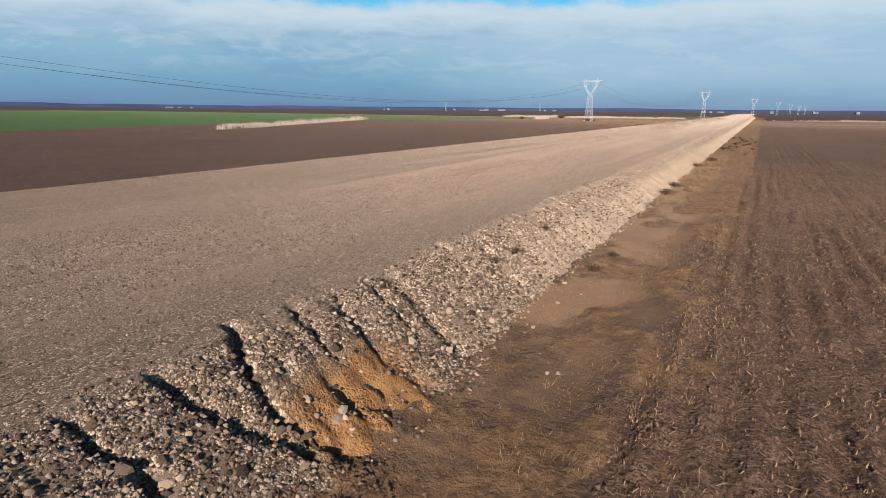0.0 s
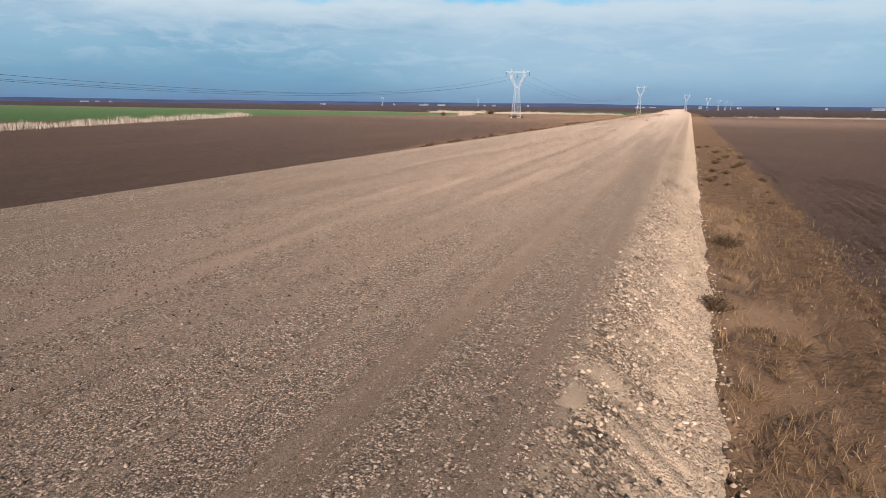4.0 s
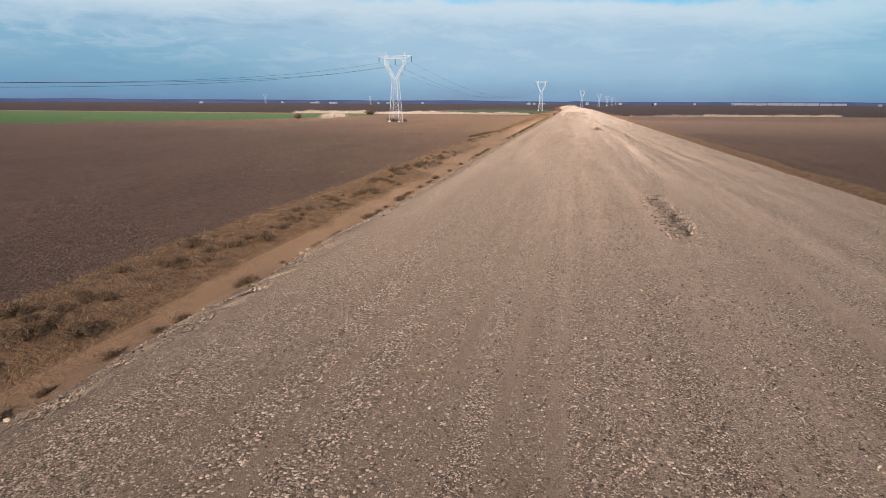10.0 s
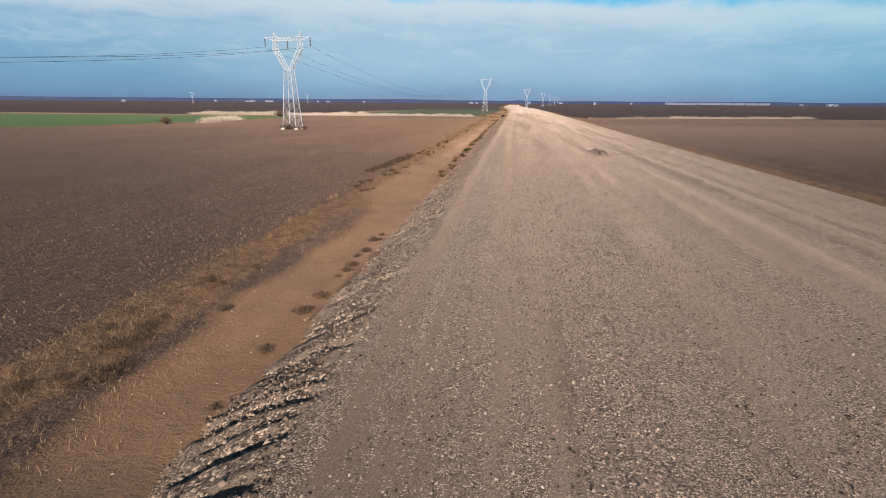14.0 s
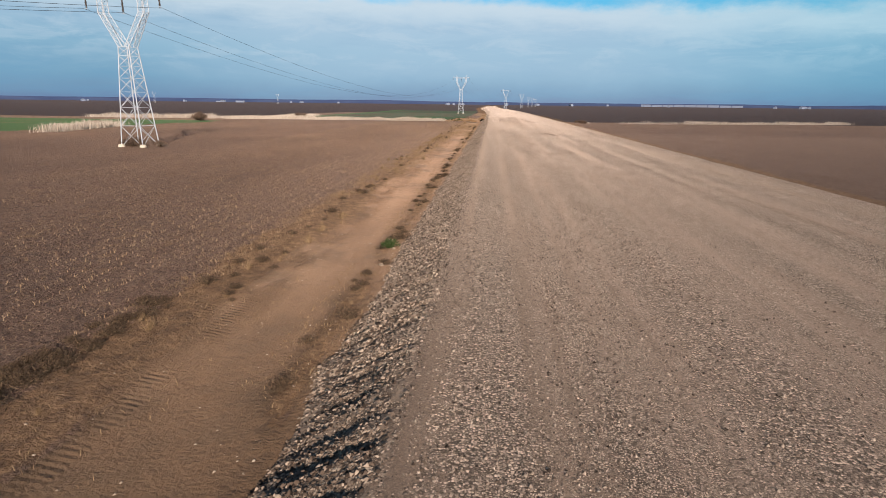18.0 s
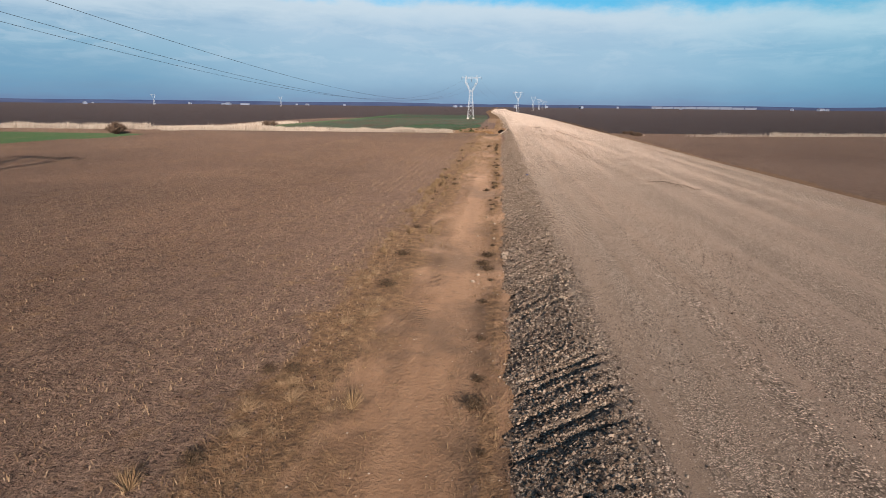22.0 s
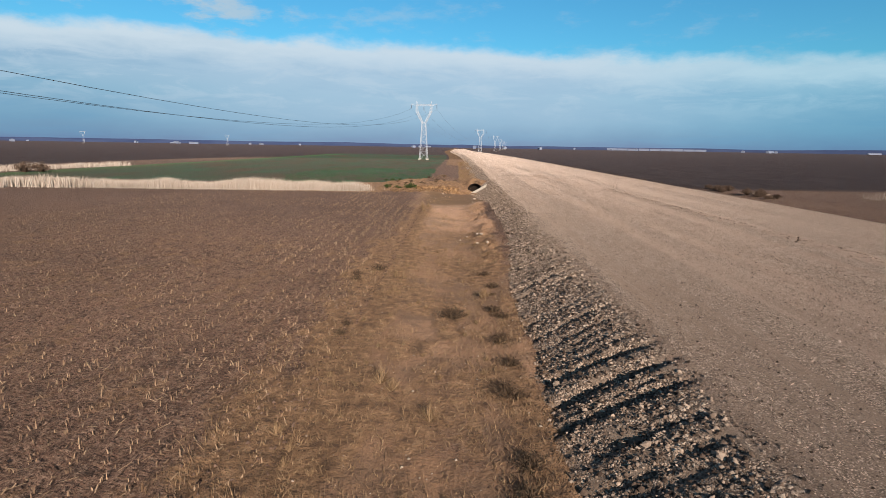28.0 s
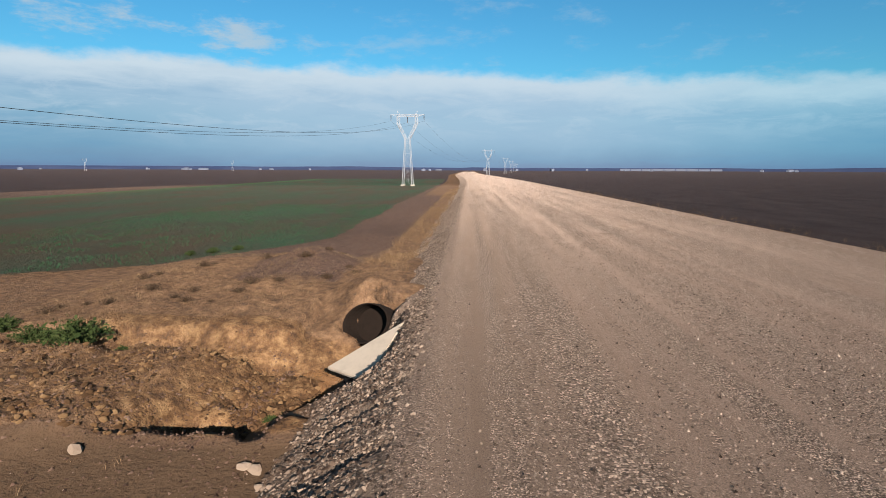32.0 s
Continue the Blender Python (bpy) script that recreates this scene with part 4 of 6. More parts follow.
def slope_zones(x, y):
    clay = np.where(x > 0, 1.7 * np.exp(-(((y + 7.1) / 1.35) ** 4)) * ease(x, 11.9, 12.6), 0.55 * ease(fbm(x * 0.6, y * 0.3, 61), 0.55, 0.7) * ease(-x, 12.7, 13.4))
    clay = np.clip(clay * (0.5 + 1.1 * fbm(x * 1.3, y * 1.3, 62)), 0, 1)
    clay = np.maximum(clay, ease(-x, 13.1, 13.9))
    pale = np.where(x > 0, ease(y, -3, 12) * ease(x, 11.6, 12.4), 0.0 * y)
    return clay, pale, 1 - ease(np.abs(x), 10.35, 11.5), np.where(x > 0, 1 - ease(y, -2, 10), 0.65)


def slope_mesh(name, side, y_runs, label):
    d = spaced((10.15, 13.6 if side < 0 else 14.7, 0.085), (13.6 if side < 0 else 14.7, 15.0, 0.15))
    xs = np.sort(side * d)

    def height(x, y):
        z = bank(x, y)
        return z - 0.012 * (np.abs(x) < 10.28)

    ob = grid_mesh(name, xs, spaced(*y_runs), height, SLOPE, slope_zones)
    return tagged(ob, label, "embankment", kind="structure")


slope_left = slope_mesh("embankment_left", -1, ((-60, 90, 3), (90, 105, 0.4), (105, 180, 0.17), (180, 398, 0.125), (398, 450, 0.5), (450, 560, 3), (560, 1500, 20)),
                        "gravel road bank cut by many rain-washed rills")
slope_right = slope_mesh("embankment_right", 1, ((-60, -14, 1.5), (-14, 45, 0.09), (45, 110, 0.3), (110, 430, 1.5), (430, 1500, 20)),
                         "pale gravel road bank with deep erosion rills")

# ---- loose stones ----
GOLD = (1 + 5**0.5) / 2


def rock_shape(seed, fine):
    """A broken stone of unit size: a distorted icosahedron, or for tiny ones a squat distorted octahedron."""
    rng = np.random.RandomState(seed)
    if fine:
        v = np.array([(-1, GOLD, 0), (1, GOLD, 0), (-1, -GOLD, 0), (1, -GOLD, 0), (0, -1, GOLD), (0, 1, GOLD),
                      (0, -1, -GOLD), (0, 1, -GOLD), (GOLD, 0, -1), (GOLD, 0, 1), (-GOLD, 0, -1), (-GOLD, 0, 1)]) / 1.9
        f = [(0, 11, 5), (0, 5, 1), (0, 1, 7), (0, 7, 10), (0, 10, 11), (1, 5, 9), (5, 11, 4), (11, 10, 2), (10, 7, 6), (7, 1, 8),
             (3, 9, 4), (3, 4, 2), (3, 2, 6), (3, 6, 8), (3, 8, 9), (4, 9, 5), (2, 4, 11), (6, 2, 10), (8, 6, 7), (9, 8, 1)]
    else:
        v = np.array([(1, 0, 0), (0, 1, 0), (-1, 0, 0), (0, -1, 0), (0.15, 0.1, 1), (0, 0, -1.0)], float)
        f = [(0, 1, 4), (1, 2, 4), (2, 3, 4), (3, 0, 4), (1, 0, 5), (2, 1, 5), (3, 2, 5), (0, 3, 5)]
    if fine is None:
        v, f = np.array([(1, 0.1, 0), (-0.55, 0.85, 0), (-0.5, -0.8, 0), (0.1, 0.05, 1.0)]), [(0, 1, 3), (1, 2, 3), (2, 0, 3)]
    v = v * (1 + 0.30 * (rng.rand(len(v), 1) - 0.5) * 2) * (1.0, 0.78, 0.62)
    if fine is None:
        v[3, :2] += (rng.rand(2) - 0.5) * 0.9
    return v, np.array(f)


def scatter(name, points, sizes, mat, shapes, rng, squash=1.0):
    """Many stones in one mesh."""
    if len(points) == 0:
        return None
    turn, tip = rng.rand(len(points)) * 2 * np.pi, (rng.rand(len(points)) - 0.5) * 0.9
    which = rng.randint(0, len(shapes), len(points))
    vs, fs, base = [], [], 0
    for k, (sv, sf) in enumerate(shapes):
        m = which == k
        c, s, ct, st = np.cos(turn[m])[:, None], np.sin(turn[m])[:, None], np.cos(tip[m])[:, None], np.sin(tip[m])[:, None]
        x, y, z = sv[:, 0][None], sv[:, 1][None], sv[:, 2][None] * squash
        y, z = y * ct - z * st, y * st + z * ct
        out = np.stack([x * c - y * s, x * s + y * c, z], -1) * sizes[m][:, None, None] + points[m][:, None, :]
        vs.append(out.reshape(-1, 3))
        fs.append((sf[None] + base + (np.arange(m.sum()) * len(sv))[:, None, None]).reshape(-1, 3))
        base += m.sum() * len(sv)
    return new(name, mesh_fast(name, np.concatenate(vs), np.concatenate(fs), mat))


SMALL = [rock_shape(k, False) for k in range(6)]
CHIPS = [rock_shape(k + 40, None) for k in range(8)]
LARGE = [rock_shape(k + 20, True) for k in range(6)]


def bank_stones(name, side, y0, y1, count, seed, label, shapes=None, low=0.024, spread=0.050, mat=STONE):
    rng = np.random.RandomState(seed)
    y = y0 + (y1 - y0) * rng.rand(count)
    d = 10.6 + (3.0 + (0.7 * np.exp(-(((y + 6) / 2.4) ** 2)) if side > 0 else 0)) * rng.beta(2.2, 1.9, count)
    keep = fbm(d * 1.1, y * 0.45, seed + 3) + 0.35 * rng.rand(count) > 0.47 + 0.24 * (1 - ease(y, 165, 195)) * (y > 60)
    keep &= ~((side > 0) & (d > 12.0) & (np.abs(y + 7.2) < 1.3) & (rng.rand(count) < 0.88))          # the clay hollow is bare
    keep &= ~((side < 0) & (bank(side * d, y) < land(side * d, y) - 0.04))          # buried under silt
    y, d = y[keep], d[keep]
    size = low + spread * rng.rand(len(y)) ** 2.2
    x = side * d
    z = np.maximum(bank(x, y), np.where(d > 13.2, land(x, y), -9)) + size * 0.25
    ob = scatter(name, np.stack([x, y, z - (0.15 * size if shapes is None else 0)], 1), size, mat, shapes or CHIPS, rng, 1.0 if shapes else 1.15)
    return tagged(ob, label, "gravel", kind="stuff")


bank_stones("bank_gravel", -1, 120, 394, 112000, 101, "grey and beige crushed stones lying on the left bank")
bank_stones("bank_gravel", 1, -13, 0, 9000, 102, "grey and beige crushed stones lying on the right bank")
bank_stones("bank_gravel", 1, -3, 50, 10000, 107, "pale dusty crushed stones lying on the right bank", mat=DUSTY_STONE)
bank_stones("bank_gravel", 1, 48, 95, 5000, 105, "pale dusty crushed stones lying on the far right bank", mat=DUSTY_STONE)
bank_stones("bank_gravel", -1, 394, 460, 9000, 106, "grey and beige crushed stones on the bank beyond the culvert")
bank_stones("bank_rubble", -1, 105, 394, 6500, 103, "fist-sized broken stones on the left bank", LARGE, 0.028, 0.042)
bank_stones("bank_rubble", 1, 36, 62, 2200, 108, "pale dusty broken stones on the right bank", SMALL, 0.022, 0.045, DUSTY_STONE)
bank_stones("bank_rubble", 1, -13, 20, 4600, 104, "fist-sized broken stones on the right bank", LARGE, 0.026, 0.045)


def road_stones():
    rng = np.random.RandomState(110)
    count = 1300000
    y = -12 + 424 * rng.rand(count)
    x = -10.8 + 21.6 * rng.rand(count)
    dense = fbm(x * 0.35, y * 0.03, 111) + 0.5 * (fbm(x * 0.9, y * 0.5, 112) - 0.5)
    near = np.interp(y, (0, 50, 100, 130, 200, 260, 390), (5, 3, -1, -4, -5, -5, -4))
    thick = 0.16 + (0.66 - 0.30 * ease(y, 285, 335)) * ease(dense + 0.30 * (fbm(x * 2.5, y * 2.0, 113) - 0.5), 0.42, 0.62)
    keep = (rng.rand(count) < thick) & (np.abs(x - near) < 3.0 + 4.0 * rng.rand(count) ** 1.8)
    x, y = x[keep], y[keep]
    size = 0.013 + 0.030 * rng.rand(len(x)) ** 3.0
    z = bank(x, y) + 0.001
    tagged(scatter("road_gravel", np.stack([x, y, z], 1), size, ROAD_STONE, CHIPS, rng, 1.9), "loose dusty stones scattered on the road", "gravel", kind="stuff")
    # stones spilt from the shoulder
    many = 16000
    y, x = 150 + 235 * rng.rand(many), -10.9 + 2.2 * rng.rand(many) ** 2.2
    keep = fbm(x * 0.8, y * 0.35, 114) + 0.3 * rng.rand(many) > 0.56
    x, y = x[keep], y[keep]
    tagged(scatter("shoulder_gravel", np.stack([x, y, bank(x, y)], 1), 0.016 + 0.034 * rng.rand(len(x)) ** 2.2, STONE, CHIPS, rng, 1.6), "grey crushed stones strewn along the road's shoulder", "gravel", kind="stuff")
    # coarse stone along the windrows
    spots = []
    for x0, y0, x1, y1, wide, many in ((0.52, 118.5, 0.4, 128, 0.42, 1100), (1.1, 198.5, 0.5, 204.5, 0.45, 800), (1.0, 283, -1.0, 287.5, 0.4, 220), (1.4, 345, 0.3, 382, 0.4, 700)):
        t = rng.rand(many)
        spots.append(np.stack([x0 + (x1 - x0) * t + wide * rng.randn(many) * 0.7, y0 + (y1 - y0) * t], 1))
    xy = np.concatenate(spots)
    size = 0.020 + 0.045 * rng.rand(len(xy)) ** 2
    z = bank(xy[:, 0], xy[:, 1]) + size * 0.25
    tagged(scatter("windrow_stones", np.column_stack([xy, z]), size, ROAD_STONE, LARGE, rng), "coarse stones heaped in low ridges on the road", "gravel", kind="stuff")


road_stones()


def track_pebbles():
    rng = np.random.RandomState(115)
    many = 2600
    x, y = -13.4 - 5.2 * rng.rand(many) ** 1.6, 150 + 236 * rng.rand(many)
    x2, y2 = 13.4 + 2.6 * rng.rand(260) ** 1.6, -12 + 60 * rng.rand(260)
    x, y = np.concatenate([x, x2]), np.concatenate([y, y2])
    size = 0.014 + 0.030 * rng.rand(len(x)) ** 2.5
    z = land(x, y) + 0.2 * size
    tagged(scatter("track_pebbles", np.stack([x, y, z], 1), size, PALE_STONE, SMALL, rng), "small pale pebbles strewn over the dirt tracks", "pebbles", kind="stuff")


track_pebbles()


def soil_clods():
    rng = np.random.RandomState(117)
    xs, ys = [], []
    for x0, wide, y0, y1, many in ((-18.3, -22, 215, 386, 60000), (-19.2, -16, 95, 215, 22000), (16.9, 14, -12, 45, 24000), (-13.6, -5, 383, 388, 900), (13.0, 3.5, -11, -8.0, 2200), (-15.0, -8, 386.5, 393, 5000)):
        xs.append(x0 + wide * rng.rand(many) ** 1.7)
        ys.append(y0 + (y1 - y0) * rng.rand(many))
    x, y = np.concatenate(xs), np.concatenate(ys)
    keep = fbm(x * 0.9, y * 0.5, 118) + 0.4 * rng.rand(len(x)) > 0.55
    x, y = x[keep], y[keep]
    size = 0.018 + 0.050 * rng.rand(len(x)) ** 2.2
    tagged(scatter("soil_clods", np.stack([x, y, land(x, y) - 0.004], 1), size, CLOD, CHIPS, rng, 1.3), "crumbly brown clods of soil lying on the fields", "soil", kind="stuff")


soil_clods()


def clay_lumps():
    rng = np.random.RandomState(119)
    many = 2600
    x, y = -13.8 - 9.5 * rng.rand(many), 386.9 + 6.0 * rng.rand(many) ** 1.2
    keep = (fbm(x * 0.9, y * 0.9, 120) + 0.3 * rng.rand(many) > 0.56) & ((y > 388.4) | (x < -16.3))
    x, y = x[keep], y[keep]
    size = 0.025 + 0.085 * rng.rand(len(x)) ** 2.5
    tagged(scatter("clay_lumps", np.stack([x, y, land(x, y) + 0.1 * size], 1), size, CLAY, LARGE, rng), "rough ochre clay lumps in the washed-out ditch", "clay", kind="stuff")


clay_lumps()

# ---- straw, stubble, grass, reeds ----


def blades(name, roots, heights, widths, lean, mat, rng, label, category):
    """Upright thin blades, one bent strip of two pieces each, in one mesh."""
    k = len(roots)
    a = rng.rand(k) * 2 * np.pi
    side = np.stack([np.cos(a), np.sin(a), 0 * a], 1) * widths[:, None] / 2
    b = rng.rand(k) * 2 * np.pi
    tilt = np.stack([np.cos(b), np.sin(b), 0 * b], 1) * (lean * rng.rand(k) * heights)[:, None]
    up = np.stack([0 * a, 0 * a, heights], 1)
    v = np.stack([roots - side, roots + side, roots + 0.55 * up + 0.35 * tilt + side * 0.7, roots + 0.55 * up + 0.35 * tilt - side * 0.7, roots + up + tilt], 1)
    base = (np.arange(k) * 5)[:, None, None]
    f = (np.array([(0, 1, 2), (0, 2, 3), (3, 2, 4)])[None] + base).reshape(-1, 3)
    return tagged(new(name, mesh_fast(name, v.reshape(-1, 3), f, mat)), label, category, kind="stuff")


def stubble():
    rng = np.random.RandomState(120)
    pts = []
    for x0, x1, y0, y1, gap in ((-46, -18.3, 205, 386, 0.17), (17.2, 34, -12, 60, 0.22), (-40, -19.4, 140, 205, 0.5)):
        for row in np.arange(x0, x1, 0.76):
            near = abs(row) < 27
            y = np.arange(y0, y1, gap if near else gap * 2.0)
            y = y + rng.rand(len(y)) * gap
            x = row + 0.13 * rng.randn(len(y)) - 0.25 * fbm(0 * y, y * 0.05, 33)
            keep = fbm(x * 0.3, y * 0.25, 121) > 0.40
            pts.append(np.stack([x[keep], y[keep]], 1))
    xy = np.concatenate(pts)
    xy = np.repeat(xy, 3, 0) + 0.035 * rng.randn(len(xy) * 3, 2)
    roots = np.column_stack([xy, land(xy[:, 0], xy[:, 1]) - 0.01])
    blades("stubble", roots, (0.06 + 0.12 * rng.rand(len(xy)) ** 1.5) * np.where(xy[:, 0] > 0, 0.75, 1.0), 0.014 + 0.018 * rng.rand(len(xy)), 0.4, STRAW, rng, "rows of short cut maize stubble in the brown field", "stubble")
    # straw lying flat on the soil
    many = 52000
    pick = rng.rand(many)
    x = np.where(pick < 0.75, -19.3 - 22 * rng.rand(many) ** 1.3, 17.0 + 14 * rng.rand(many))
    y = np.where(pick < 0.75, 150 + 236 * rng.rand(many), -12 + 55 * rng.rand(many))
    z = land(x, y) + 0.02
    a, length = rng.rand(many) * np.pi, (0.06 + 0.20 * rng.rand(many) ** 1.5) * np.where(x > 0, 0.6, 1.0)
    way = np.stack([np.cos(a), np.sin(a), 0.25 * rng.randn(many)], 1) * length[:, None]
    across = np.stack([-np.sin(a), np.cos(a), 0 * a], 1) * 0.009
    p = np.stack([x, y, z], 1)
    v = np.stack([p - across, p + across, p + way + across, p + way - across], 1).reshape(-1, 3)
    f = np.arange(many * 4).reshape(-1, 4)
    tagged(new("loose_straw", mesh_fast("loose_straw", v, f, STRAW)), "pale straw litter scattered over the stubble field", "straw", kind="stuff")


stubble()


def verge_grass():
    rng = np.random.RandomState(130)
    runs = ((-14.9, -13.2, 185, 350, 4200, 0.15), (-20.0, -16.9, 205, 348, 5200, 0.19), (-20.0, -15.8, 140, 386, 4600, 0.17), (-19.3, -14.8, 88, 190, 3400, 0.18), (-18.2, -13.4, 300, 372, 6500, 0.14), (-26, -12.8, 391.8, 410, 4200, 0.14), (-26, -17.5, 387, 392, 700, 0.12),
            (-15.2, -12.4, 400, 520, 3400, 0.45), (13.3, 15.4, 14, 62, 1500, 0.30), (13.7, 17.5, -10, 34, 2400, 0.08), (15.2, 18.2, 40, 130, 1500, 0.30), (15.2, 18.4, -12, 42, 1700, 0.16), (12.8, 20, 360, 520, 1300, 0.45))
    roots, highs = [], []
    for x0, x1, y0, y1, many, high in runs:
        x, y = x0 + (x1 - x0) * rng.rand(many), y0 + (y1 - y0) * rng.rand(many)
        keep = fbm(x * 0.5, y * 0.22, 131) + 0.2 * rng.rand(many) > 0.52
        x, y = x[keep], y[keep]
        tall = high * (0.5 + rng.rand(len(x)))
        n_blades = 4
        x, y, tall = np.repeat(x, n_blades), np.repeat(y, n_blades), np.repeat(tall, n_blades)
        x, y = x + 0.09 * rng.randn(len(x)), y + 0.09 * rng.randn(len(x))
        z = land(x, y)
        u = (np.abs(x) < 13.6)
        z = np.where(u, np.maximum(z, bank(x, y)), z)
        roots.append(np.stack([x + centre(y), y, z - 0.02], 1))
        highs.append(tall * (0.5 + 0.6 * rng.rand(len(x))))
    roots, highs = np.concatenate(roots), np.concatenate(highs)
    blades("dry_grass", roots, highs, 0.007 + 0.010 * rng.rand(len(highs)), 1.3, GRASS, rng, "tawny dry grass tufts along the tracks and ditches", "grass")


verge_grass()


def reeds():
    rng = np.random.RandomState(140)
    runs = ((-27.5, 389.5, -104, 384.0, 2.2, 9000, 1.5), (-27.0, 389.5, -58, 387.4, 1.8, 16000, 1.35), (-104, 384, -152, 380, 3.0, 3600, 1.8), (-99, 378, -92, 446, 3.0, 4200, 1.2), (-90, 72, -99, 92, 2.0, 1200, 1.4), (-99, 92, -146, 196, 3.0, 2600, 1.8),
            (-93, 289, -99, 318, 2.2, 1600, 1.7), (36, 392, 128, 420, 2.0, 3600, 1.3))
    roots, highs = [], []
    for x0, y0, x1, y1, wide, many, high in runs:
        t = rng.rand(many)
        x = x0 + (x1 - x0) * t + wide * 0.5 * rng.randn(many)
        y = y0 + (y1 - y0) * t + wide * 0.5 * rng.randn(many)
        roots.append(np.stack([x, y, land(x, y) - 0.03], 1))
        highs.append(high * (0.25 + 1.15 * fbm(x * 0.2, y * 0.2, 141)) * (0.85 + 0.25 * rng.rand(many)))
    roots, highs = np.concatenate(roots), np.concatenate(highs)
    blades("reeds", roots, highs, 0.012 + 0.020 * rng.rand(len(highs)) + 0.06 * (np.abs(roots[:, 0]) > 60), 0.35, REED, rng, "bleached beige reeds standing along the drainage canals", "reeds")


reeds()


def crop_leaves():
    rng = np.random.RandomState(150)
    many = 26000
    x, y = -46 + 27 * rng.rand(many), 397 + 60 * rng.rand(many) ** 1.5
    zones = land_zones(x, y)
    keep = (zones[2] > 0.5) & (zones[1] < 0.35) & (fbm(x * 0.5, y * 0.3, 151) > 0.45)
    x, y = x[keep], y[keep]
    roots = np.stack([x, y, land(x, y) - 0.01], 1)
    blades("winter_crop", roots, 0.06 + 0.10 * rng.rand(len(x)), 0.03 + 0.03 * rng.rand(len(x)), 1.4, CROP, rng, "low green seedlings of the winter crop field", "crop")


crop_leaves()

# ---- power line ----


def bar(bm, p, q, w):
    """A square steel member from p to q."""
    p, q = Vector(p), Vector(q)
    way = (q - p).normalized()
    side = way.cross(Vector((0, 0, 1)) if abs(way.z) < 0.9 else Vector((1, 0, 0))).normalized()
    up = way.cross(side)
    ring = [[bm.verts.new(e + (side * a + up * b) * w / 2) for a, b in ((-1, -1), (1, -1), (1, 1), (-1, 1))] for e in (p, q)]
    for k in range(4):
        bm.faces.new((ring[0][k], ring[0][(k + 1) % 4], ring[1][(k + 1) % 4], ring[1][k]))
    bm.faces.new(ring[0][::-1])
    bm.faces.new(ring[1])


def lerp(a, b, t):
    return Vector(a).lerp(Vector(b), t)


def lattice_lines(a0, a1, b0, b1, panels):
    """The lines of a crossed bracing between the members a0-a1 and b0-b1."""
    cuts = [0.0]
    for k in range(panels):
        cuts.append(cuts[-1] + 0.86**k)
    cuts = [c / cuts[-1] for c in cuts]
    for s, t in zip(cuts, cuts[1:]):
        yield lerp(a0, a1, s), lerp(b0, b1, t)
        yield lerp(b0, b1, s), lerp(a0, a1, t)
        yield lerp(a0, a1, t), lerp(b0, b1, t)


